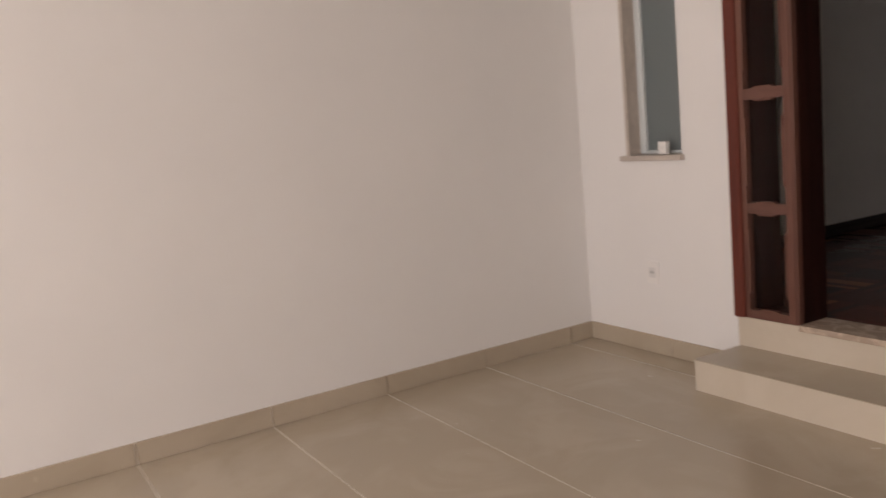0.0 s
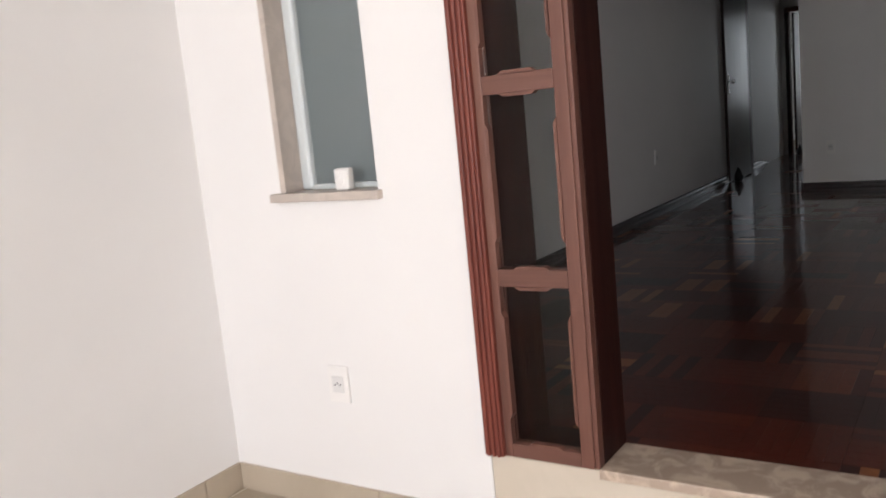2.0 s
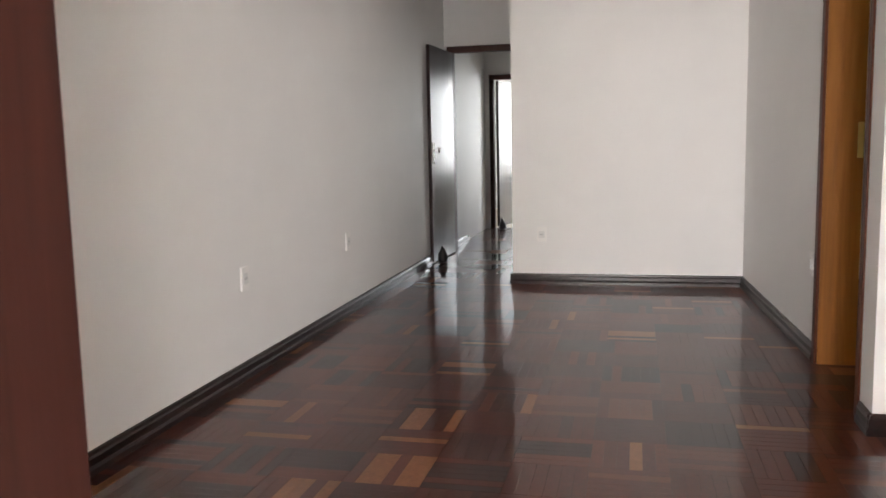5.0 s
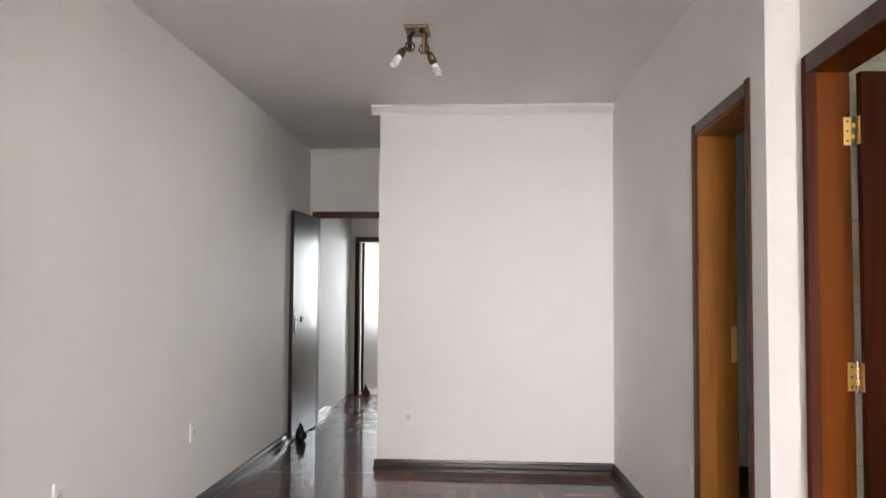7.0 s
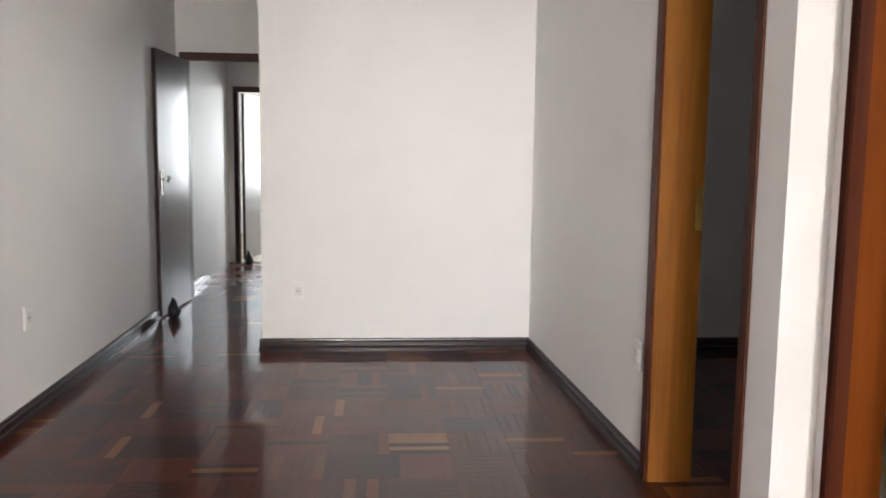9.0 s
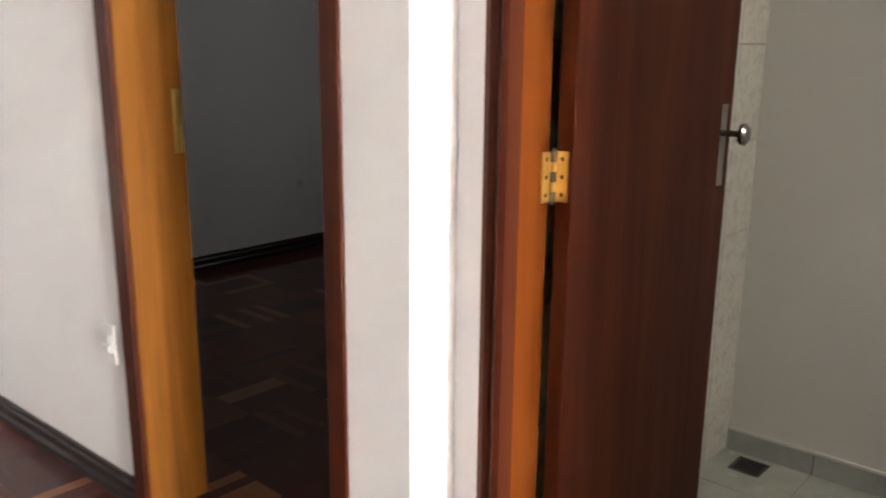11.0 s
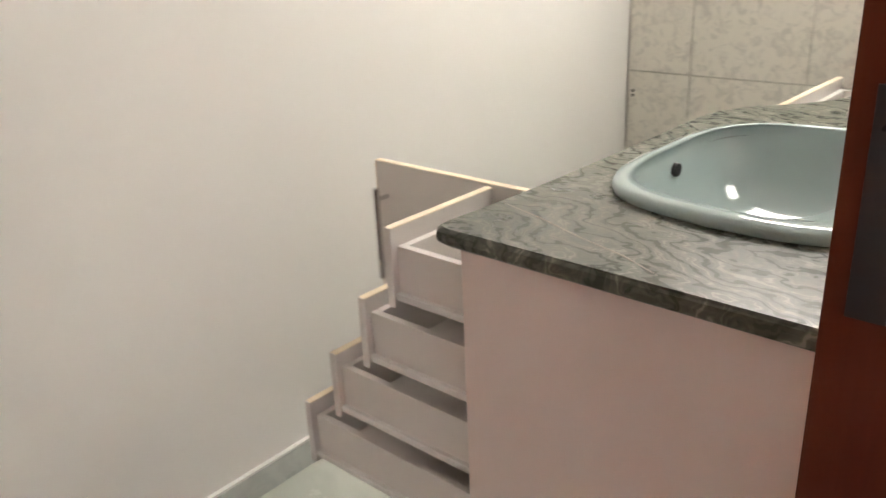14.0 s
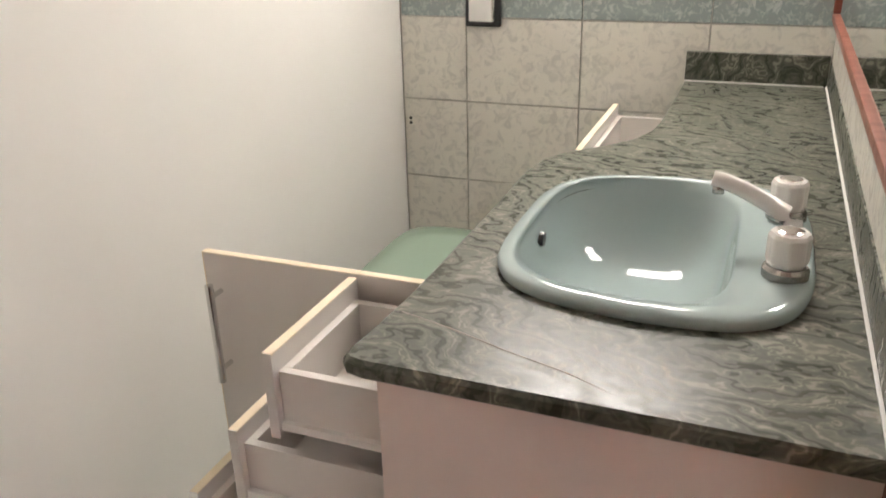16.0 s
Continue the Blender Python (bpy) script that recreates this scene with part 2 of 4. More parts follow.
MELAMINE = painted("white_melamine", (0.76, 0.72, 0.68), 0.38, 0.02, 400, 0.0002)
PINK_PANEL = painted("pale_rose_panel", (0.80, 0.69, 0.635), 0.42, 0.03, 400, 0.0002)
EDGE = painted("cream_edge_band", (0.86, 0.74, 0.55), 0.45, 0.04)
GREEN_MARBLE = marble_green()
SINK_GLAZE = painted("sea_green_ceramic", (0.37, 0.45, 0.445), 0.08, 0.02, 40, 0.0001, 0.6)
TOILET_GLAZE = painted("pale_green_ceramic", (0.26, 0.35, 0.27), 0.14, 0.03, 40, 0.0001, 0.6)
CHROME = metal("chrome", (0.78, 0.78, 0.77), 0.10)
STEEL = metal("brushed_steel", (0.42, 0.40, 0.38), 0.25)
BRASS = metal("brass", (0.80, 0.55, 0.20), 0.38)
ANTIQUE = metal("antique_bronze", (0.16, 0.115, 0.055), 0.35)
WHITE_PLASTIC = painted("white_plastic", (0.82, 0.80, 0.77), 0.3, 0.02, 200, 0.0001)
TAP_WHITE = painted("pearl_white_enamel", (0.78, 0.74, 0.71), 0.15, 0.02, 200, 0.0001, 0.6)
BLACK = painted("black_plastic", (0.02, 0.02, 0.021), 0.3, 0.1)
PLATE_MODULE = painted("grey_white_plastic", (0.70, 0.69, 0.67), 0.35, 0.02, 200, 0.0001)
ALUMINIUM = painted("pale_matt_aluminium", (0.62, 0.66, 0.66), 0.35, 0.03)
SILICONE = painted("white_silicone", (0.78, 0.77, 0.74), 0.4, 0.05)
CLEAR = glass("clear_glass", (0.93, 0.95, 0.94), 0.0)
CLEAR.node_tree.nodes["Principled BSDF"].inputs["IOR"].default_value = 1.17
FROSTED = glass("frosted_glass", (0.46, 0.53, 0.54), 0.45)
FROSTED.node_tree.nodes["Principled BSDF"].inputs["Transmission Weight"].default_value = 0.72
BULB = painted("lamp_tube_white", (0.85, 0.85, 0.82), 0.25, 0.02)
STREET = painted("grey_paving", (0.33, 0.31, 0.29), 0.85, 0.15, 60, 0.004)
STUCCO = painted("street_stucco", (0.55, 0.56, 0.58), 0.85, 0.12, 60, 0.004)
_mirror, _n, _l, _b = material("mirror_silver")
_b.inputs["Metallic"].default_value, _b.inputs["Roughness"].default_value = 1.0, 0.02
_b.inputs["Base Color"].default_value = (0.86, 0.88, 0.87, 1)
MIRROR = _mirror


# ---- building helpers ----
def finish(name, bm, mat, parent=None, label="", smooth=False):
    bmesh.ops.recalc_face_normals(bm, faces=bm.faces)
    if smooth:
        for fc in bm.faces:
            fc.smooth = True
    me = bpy.data.meshes.new(name)
    bm.to_mesh(me)
    bm.free()
    me.materials.append(mat)
    ob = new(name, me)
    if parent:
        ob.parent = parent
    if label:
        ob["label"] = label
    return ob


def part(name, bm, mat, parent, label="", smooth=False):
    return finish(name, bm, mat, parent, label, smooth)


def add_box(bm, lo, hi, bevel=0.0, seg=2):
    made = bmesh.ops.create_cube(bm, size=1.0)["verts"]
    for v in made:
        v.co = Vector([lo[i] + (v.co[i] + 0.5) * (hi[i] - lo[i]) for i in range(3)])
    if bevel:
        edges = list({e for v in made for e in v.link_edges})
        bmesh.ops.bevel(bm, geom=edges, offset=bevel, segments=seg, affect="EDGES", profile=0.6)
    return bm


def box(lo, hi, bevel=0.0, seg=2):
    return add_box(bmesh.new(), lo, hi, bevel, seg)


def add_prism(bm, pts, z0, z1):
    """A plan outline raised from z0 to z1."""
    a = [bm.verts.new((x, y, z0)) for x, y in pts]
    b = [bm.verts.new((x, y, z1)) for x, y in pts]
    bm.faces.new(a[::-1])
    bm.faces.new(b)
    for i in range(len(pts)):
        j = (i + 1) % len(pts)
        bm.faces.new((a[i], a[j], b[j], b[i]))
    return bm


def prism(pts, z0, z1):
    return add_prism(bmesh.new(), pts, z0, z1)


def profile_run(p0, p1, side, prof):
    """A moulding from p0 to p1 (plan points); prof holds (out, z) pairs, out along the plan vector side."""
    bm = bmesh.new()
    rows = []
    for p in (p0, p1):
        rows.append([bm.verts.new((p[0] + side[0] * o, p[1] + side[1] * o, z)) for o, z in prof])
    k = len(prof)
    for i in range(k):
        j = (i + 1) % k
        bm.faces.new((rows[0][i], rows[0][j], rows[1][j], rows[1][i]))
    bm.faces.new(rows[0][::-1])
    bm.faces.new(rows[1])
    return bm


def tube(points, radius, seg=12, caps=True):
    """A round rod along a line of points; radius is a number or one number a point."""
    bm = bmesh.new()
    pts = [Vector(p) for p in points]
    rad = radius if isinstance(radius, (list, tuple)) else [radius] * len(pts)
    rings = []
    for i, p in enumerate(pts):
        d = (pts[min(i + 1, len(pts) - 1)] - pts[max(i - 1, 0)]).normalized()
        up = Vector((0, 0, 1)) if abs(d.z) < 0.9 else Vector((1, 0, 0))
        u = d.cross(up).normalized()
        w = u.cross(d)
        rings.append([bm.verts.new(p + rad[i] * (math.cos(a) * u + math.sin(a) * w)) for a in (2 * math.pi * k / seg for k in range(seg))])
    for r0, r1 in zip(rings, rings[1:]):
        for k in range(seg):
            bm.faces.new((r0[k], r0[(k + 1) % seg], r1[(k + 1) % seg], r1[k]))
    if caps:
        bm.faces.new(rings[0][::-1])
        bm.faces.new(rings[-1])
    return bm


def lathe(centre, prof, seg=24, axis="z"):
    """Turned shape; prof holds (radius, height) pairs along the axis."""
    bm = bmesh.new()
    c = Vector(centre)
    rings = []
    for r, h in prof:
        ring = []
        for k in range(seg):
            a = 2 * math.pi * k / seg
            u, w = r * math.cos(a), r * math.sin(a)
            ring.append(bm.verts.new(c + Vector({"z": (u, w, h), "y": (u, h, w), "x": (h, u, w)}[axis])))
        rings.append(ring)
    for r0, r1 in zip(rings, rings[1:]):
        for k in range(seg):
            bm.faces.new((r0[k], r0[(k + 1) % seg], r1[(k + 1) % seg], r1[k]))
    bm.faces.new(rings[0][::-1])
    bm.faces.new(rings[-1])
    return bm


def structure(name, bm, mat, label, category, smooth=False):
    return tagged(finish(name, bm, mat, None, "", smooth), label, category, "", "structure")


# ---- plan ----
PORCH_Z = -0.305
FRONT, FRONT_IN = 3.51, 3.69
CEILING = 2.77
BX0, BX1, BY0, BY1 = -0.42, 0.905, 3.57, 6.415


def left_x(y):
    return -3.398 - 0.014 * (y - 7.6)


def garage_x(y):
    return -3.42 + 0.037 * (3.51 - y)


def right_x(y):
    return -0.642 if y < 7 else -0.622 - 0.038 * (y - 7.475)


# ---- walls, floors, ceilings ----
def build_structure():
    # garage
    structure("wall_garage_left", prism([(garage_x(3.51), 3.51), (-3.75, 3.51), (-3.75, -3.2), (garage_x(-3.2), -3.2)], PORCH_Z - 0.3, 2.75), WHITE, "white painted garage side wall with tile skirting", "wall")
    structure("wall_garage_right", box((2.4, -3.2, PORCH_Z - 0.3), (2.6, 3.51, 2.75)), WHITE, "plain white painted garage wall", "wall")
    # Unseen wall, added so the middle of the garage front sends no light indoors
    structure("wall_garage_blocker", box((-1.45, -3.2, PORCH_Z - 0.3), (0.3, -3.05, 2.75)), WHITE, "unseen white wall added to block light between garage openings", "wall")
    structure("ceiling_garage", box((-3.6, -3.2, 2.75), (2.6, 3.51, 2.9)), CEIL, "plain white garage ceiling", "ceiling")
    # front wall around the window and the entrance
    bm = bmesh.new()
    add_box(bm, (-3.60, FRONT, -0.6), (-3.035, FRONT_IN, 2.9))
    add_box(bm, (-3.035, FRONT, -0.6), (-2.63, FRONT_IN, 0.772))
    add_box(bm, (-3.035, FRONT, 2.1), (-2.63, FRONT_IN, 2.9))
    add_box(bm, (-2.63, FRONT, -0.6), (-2.315, FRONT_IN, 2.9))
    add_box(bm, (-2.315, FRONT, 2.2), (-0.79, FRONT_IN, 2.9))
    add_box(bm, (-2.315, FRONT + 0.004, -0.6), (-0.79, FRONT_IN, -0.03))
    add_box(bm, (-0.79, FRONT, -0.6), (-0.43, FRONT_IN, 2.9))
    add_box(bm, (-0.43, FRONT, -0.6), (2.6, 3.55, 2.9))
    structure("wall_front", bm, WHITE, "white painted house front wall beside the entrance", "wall")
    # hall
    bm = prism([(left_x(3.69), 3.69), (left_x(14.2), 14.2), (left_x(14.2) - 0.2, 14.2), (-3.62, 3.69)], -0.05, CEILING)
    structure("wall_hall_left", bm, WHITE, "long white painted hall wall with dark skirting", "wall")
    structure("wall_hall_end", prism([(-2.481, 9.726), (-0.69, 9.726), (-0.69, 9.86), (-2.481, 9.86)], -0.05, CEILING), WHITE, "white painted end wall of the hall", "wall")
    structure("wall_passage", prism([(-2.481, 9.86), (-2.34, 9.86), (-2.38, 14.2), (-2.52, 14.2)], -0.05, CEILING), WHITE, "white painted passage wall", "wall")
    # wall with the doorway of the dark room
    bm = bmesh.new()
    y0, y1, y2, y3 = 6.415, 6.603, 7.487, 9.86
    add_prism(bm, [(right_x(y2), y2), (right_x(y2) + 0.165, y2), (right_x(9.7) + 0.165, 9.7255), (right_x(9.726), 9.7255)], -0.05, CEILING)
    add_prism(bm, [(right_x(y0), y0), (BX0 - 0.01, y0), (right_x(y1) + 0.185, y1), (right_x(y1), y1)], -0.05, CEILING)
    add_prism(bm, [(right_x(y1), y1), (right_x(y1) + 0.185, y1), (right_x(y2) + 0.165, y2), (right_x(y2), y2)], 2.135, CEILING)
    structure("wall_hall_right", bm, WHITE, "white painted hall wall with an open doorway", "wall")
    # wall with the bathroom doorway
    bm = bmesh.new()
    add_box(bm, (-0.52, 6.335, -0.05), (BX0, 6.413, CEILING))
    add_box(bm, (-0.52, 5.58, 2.135), (BX0, 6.335, CEILING))
    add_box(bm, (-0.52, 3.69, -0.05), (BX0, 5.58, CEILING))
    add_box(bm, (-0.43, 3.551, -0.05), (BX0, 3.69, CEILING))
    structure("wall_bathroom_door", bm, WHITE, "white painted wall holding the bathroom doorway", "wall")
    # far door walls
    bm = bmesh.new()
    add_box(bm, (-3.70, 11.64, -0.05), (-3.43, 11.78, CEILING))
    add_box(bm, (-3.43, 11.64, 2.10), (-2.50, 11.78, CEILING))
    add_box(bm, (-2.60, 11.64, -0.05), (-2.48, 11.78, 2.10))
    structure("wall_passage_door", bm, WHITE, "white painted wall above the passage door", "wall")
    bm = bmesh.new()
    add_box(bm, (-3.80, 14.2, -0.05), (-3.40, 14.34, CEILING))
    add_box(bm, (-3.40, 14.2, 2.02), (-2.60, 14.34, CEILING))
    add_box(bm, (-2.60, 14.2, -0.05), (-1.50, 14.34, CEILING))
    structure("wall_passage_end", bm, WHITE, "white painted wall round the far doorway", "wall")
    bm = bmesh.new()
    add_box(bm, (-4.7, 14.34, -0.05), (-4.5, 18.0, CEILING))
    add_box(bm, (-4.5, 17.8, -0.05), (-2.5, 18.0, CEILING))
    add_box(bm, (-2.5, 17.8, -0.05), (-1.7, 18.0, 0.75))
    add_box(bm, (-2.5, 17.8, 2.25), (-1.7, 18.0, CEILING))
    add_box(bm, (-1.7, 14.34, -0.05), (-1.5, 18.0, CEILING))
    structure("wall_far_room", bm, WHITE, "bright white wall of the far room", "wall")
    structure("ceiling_hall", add_box(box((-4.7, 3.69, CEILING), (2.6, 18.0, CEILING + 0.12)), (-0.43, 3.551, CEILING), (2.6, 3.69, CEILING + 0.12)), CEIL, "plain white painted ceiling", "ceiling")
    # dark room
    bm = bmesh.new()
    add_box(bm, (-0.50, 9.70, -0.05), (2.6, 9.86, CEILING))
    add_box(bm, (2.35, 6.52, -0.05), (2.6, 9.70, CEILING))
    add_box(bm, (BX1 + 0.18, 6.42, -0.05), (2.6, 6.52, CEILING))
    structure("wall_dark_room", bm, WHITE, "white wall of the unlit room with black skirting", "wall")
    # bathroom
    structure("wall_bathroom_plain", prism([(BX1 - 0.012, 6.52), (BX1 + 0.046, 3.551), (BX1 + 0.18, 3.551), (BX1 + 0.18, 6.52)], -0.05, CEILING), BATH_PAINT, "cream painted bathroom wall with tile skirting", "wall")
    structure("wall_bathroom_tiled", box((BX0, 3.551, -0.05), (BX1 + 0.045, BY0 - 0.006, CEILING)), BATH_GROUT, "bathroom wall of mottled tiles", "wall")
    structure("wall_bathroom_side", box((BX0, BY1 + 0.006, -0.05), (BX1, 6.52, CEILING)), BATH_GROUT, "white tiled bathroom side wall behind the door", "wall")
    # street side
    structure("ground", box((-40, -45, PORCH_Z - 0.42), (40, -3.2, PORCH_Z - 0.12)), STREET, "grey paved street outside the garage", "ground")
    structure("wall_street", box((-14, -14.3, PORCH_Z - 0.2), (14, -14, 2.6)), STUCCO, "grey plastered wall across the street", "wall")
    structure("floor_garage_bed", box((-3.6, -3.2, PORCH_Z - 0.12), (2.6, 3.514, PORCH_Z - 0.0012)), GROUT, "grout bed under beige porcelain tiles", "floor")
    structure("floor_hall", box((-3.75, 3.69, -0.06), (-0.42, 14.27, -0.003)), SUBFLOOR, "dark reddish-brown parquet floor with glossy varnish", "floor")
    structure("floor_dark_room", box((-0.42, 6.43, -0.06), (2.6, 9.70, -0.003)), SUBFLOOR, "dark parquet floor of the unlit room", "floor")
    structure("floor_bathroom", box((BX0, 3.551, -0.06), (BX1 + 0.05, 6.42, -0.003)), BATH_GROUT, "pale green-grey tiled bathroom floor", "floor")
    structure("floor_far_room", box((-4.7, 14.27, -0.06), (-1.5, 18.0, 0.0)), PORCELAIN, "light beige tiled floor of the far room", "floor")


build_structure()


# ---- mouldings ----
SKIRT_PROF = [(0, 0), (0.022, 0), (0.022, 0.022), (0.016, 0.034), (0.016, 0.060), (0.011, 0.068), (0.009, 0.080), (0.0, 0.083)]


def skirting(p0, p1, side, label="dark stained wooden skirting board"):
    tagged(finish("baseboard", profile_run(p0, p1, side, SKIRT_PROF), SKIRT), label, "baseboard", "", "structure")


skirting((left_x(3.69) + 0.001, 3.69), (left_x(11.63) + 0.001, 11.63), (1, 0))
skirting((-3.449, 11.79), (-3.54, 14.19), (1, 0))
skirting((-2.50, 9.725), (right_x(9.725), 9.725), (0, -1))
skirting((-2.482, 9.704), (-2.50, 11.63), (-1, 0))
skirting((right_x(7.52) - 0.001, 7.52), (right_x(9.725) - 0.001, 9.725), (-1, 0))
skirting((right_x(6.392) - 0.001, 6.392), (right_x(6.57) - 0.001, 6.57), (-1, 0))
skirting((right_x(6.413) - 0.02, 6.413), (-0.523, 6.413), (0, -1))
skirting((-0.45, 9.699), (2.35, 9.699), (0, -1), "black skirting board in the unlit room")
skirting((2.349, 6.45), (2.349, 9.70), (-1, 0), "black skirting board in the unlit room")
skirting((-0.521, 3.70), (-0.521, 5.51), (-1, 0))

CROWN_PROF = [(0, 2.70), (0.012, 2.70), (0.016, 2.712), (0.028, 2.722), (0.052, 2.742), (0.062, 2.75), (0.062, 2.769), (0, 2.769)]
for p0, p1 in (((-2.545, 9.726), (right_x(9.7) + 0.002, 9.726)), ((-3.50, 11.64), (-2.49, 11.64))):
    tagged(finish("trim", profile_run(p0, p1, (0, -1), CROWN_PROF), WHITE), "white plaster crown moulding", "moulding", "", "structure")


# ---- porch steps and skirting ----
def porch_steps():
    # Body and riser carry the light in their paler tone, the tread does not
    step = structure("step", box((-2.300, 3.178, PORCH_Z), (-0.50, FRONT + 0.002, -0.1575)), LIT_PORCELAIN, "low porcelain step, its upright faces paled for frontal light", "step")
    part("tread", box((-2.303, 3.175, -0.1575), (-0.50, FRONT + 0.001, -0.153), 0.0015), PORCELAIN, step)
    structure("riser", box((-2.310, FRONT - 0.004, -0.153), (-0.50, FRONT + 0.004, -0.006)), LIT_PORCELAIN, "porcelain riser below the doorway, paled for frontal light", "step")
    bm = box((-1.966, FRONT - 0.014, -0.028), (-1.138, FRONT_IN + 0.01, 0.001), 0.004)
    structure("threshold", bm, THRESHOLD, "chipped brown marble threshold", "threshold")
    bm = box((-2.31, FRONT + 0.001, -0.03), (-1.966, FRONT_IN, -0.0045))
    add_box(bm, (-1.138, FRONT + 0.001, -0.03), (-0.792, FRONT_IN, -0.0045))
    structure("threshold_base", bm, PORCELAIN, "cream porcelain base of the door frame", "threshold")


porch_steps()


# ---- entrance frame ----
def routed_panel(x0, x1, z0, z1, y, sx):
    """Chamfered moulding strips beside one pane."""
    bm = bmesh.new()
    m = 0.075
    add_prism_v(bm, [(x0, z0 + m), (x0 + 0.009, z0 + m + 0.016), (x0 + 0.009, z1 - m - 0.016), (x0, z1 - m)], y - 0.004, y + 0.02)
    add_prism_v(bm, [(x1, z0 + m), (x1 - 0.009, z0 + m + 0.016), (x1 - 0.009, z1 - m - 0.016), (x1, z1 - m)], y - 0.004, y + 0.02)
    c = (x0 + x1) / 2
    for z, s in ((z0, 1), (z1, -1)):
        add_prism_v(bm, [(c - 0.055, z), (c - 0.042, z + s * 0.009), (c + 0.042, z + s * 0.009), (c + 0.055, z)], y - 0.004, y + 0.02)
    return bm


def add_prism_v(bm, pts, y0, y1):
    a = [bm.verts.new((x, y0, z)) for x, z in pts]
    b = [bm.verts.new((x, y1, z)) for x, z in pts]
    bm.faces.new(a)
    bm.faces.new(b[::-1])
    for i in range(len(pts)):
        j = (i + 1) % len(pts)
        bm.faces.new((a[i], b[i], b[j], a[j]))


RAIL_Z = ((0.506, 0.556), (1.039, 1.090), (1.58, 1.63))


def entrance_side(x_wall, x_open):
    """A sidelight between the wall casing at x_wall and the opening at x_open."""
    s = 1 if x_open > x_wall else -1
    label = "mahogany sidelight with small glass panes beside the entrance"
    top = tagged(new("door_1_sidelight"), label, "door frame", "", "structure")
    xs = lambda d: x_wall + s * d
    lo = lambda a, b: (min(xs(a), xs(b)), max(xs(a), xs(b)))
    a, b = lo(-0.03, 0.032)
    bm = box((a, FRONT - 0.022, -0.004), (b, FRONT + 0.03, 2.2), 0.004)
    for k in range(3):
        a2, b2 = lo(-0.020 + 0.017 * k, -0.010 + 0.017 * k)
        add_box(bm, (a2, FRONT - 0.030, -0.004), (b2, FRONT - 0.018, 2.2), 0.004)
    part("casing", bm, MAHOGANY, top, "fluted red mahogany casing")
    a, b = lo(0.0321, 0.058)
    part("stile", box((a, FRONT - 0.008, -0.004), (b, FRONT + 0.035, 2.2), 0.003), STILE, top)
    w = abs(x_open - x_wall)
    a, b = lo(w - 0.053, w - 0.014)
    part("stile", box((a, FRONT - 0.008, -0.004), (b, FRONT + 0.035, 2.2), 0.003), STILE, top)
    a, b = lo(w - 0.0139, w)
    bm = box((a, FRONT - 0.004, -0.004), (b, FRONT + 0.03, 2.2), 0.003)
    part("bead", bm, STILE, top)
    a, b = lo(w - 0.035, w - 0.0005)
    # Inner boards catch too much lamp light; their colour is darkened as shade
    part("jamb", box((a, FRONT + 0.0355, -0.004), (b, FRONT_IN + 0.02, 2.2), 0.002), DARKWOOD, top, "dark wooden jamb board with shade in its colour")
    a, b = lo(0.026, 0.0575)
    part("jamb", box((a, FRONT + 0.0355, -0.004), (b, FRONT_IN + 0.06, 2.2), 0.002), DARKWOOD, top, "dark wooden jamb board with shade in its colour")
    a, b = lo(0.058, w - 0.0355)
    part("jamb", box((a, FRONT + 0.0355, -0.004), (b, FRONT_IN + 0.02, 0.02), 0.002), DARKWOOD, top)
    a, b = lo(0.0581, w - 0.0531)
    part("rail", box((a, FRONT - 0.008, -0.004), (b, FRONT + 0.035, 0.038), 0.003), STILE_X, top)
    zs = [0.038]
    for z0, z1 in RAIL_Z:
        part("rail", box((a, FRONT - 0.008, z0), (b, FRONT + 0.035, z1), 0.003), STILE_X, top)
        zs += [z0, z1]
    zs.append(2.2)
    for z0, z1 in zip(zs[::2], zs[1::2]):
        pane = part("pane", box((a, FRONT + 0.016, z0), (b, FRONT + 0.020, z1)), CLEAR, top, "clear glass pane")
        pane.visible_shadow = False
        part("moulding", routed_panel(a, b, z0, z1, FRONT - 0.006, s), STILE, top)
    return top


entrance_side(-2.291, -1.966)
entrance_side(-0.813, -1.138)
bm = box((-1.966, FRONT - 0.008, 2.12), (-1.138, FRONT_IN + 0.02, 2.2), 0.003)
structure("door_1_head", bm, STILE_X, "mahogany head of the entrance frame", "door frame")


# ---- front window ----
def front_window():
    top = tagged(new("window_1"), "narrow frosted glass window with stone reveal in the front wall", "window", "", "structure")
    part("sill", box((-3.062, FRONT - 0.028, 0.768), (-2.614, FRONT_IN - 0.05, 0.796), 0.004), STONE, top, "brown stone sill")
    part("reveal", box((-3.035, FRONT + 0.001, 0.796), (-3.012, FRONT + 0.13, 2.1)), STONE, top, "brown stone reveal")
    part("frame", box((-3.012, FRONT + 0.080, 0.796), (-2.965, FRONT + 0.125, 2.1), 0.014, 4), ALUMINIUM, top, "pale aluminium frame", True)
    part("frame", box((-2.644, FRONT + 0.085, 0.796), (-2.631, FRONT + 0.125, 2.1), 0.003), ALUMINIUM, top)
    part("track", box((-2.965, FRONT + 0.085, 0.796), (-2.644, FRONT + 0.125, 0.814), 0.003), ALUMINIUM, top)
    part("pane", box((-2.965, FRONT + 0.104, 0.814), (-2.644, FRONT + 0.110, 2.09)), FROSTED, top, "frosted grey-green glass")


front_window()


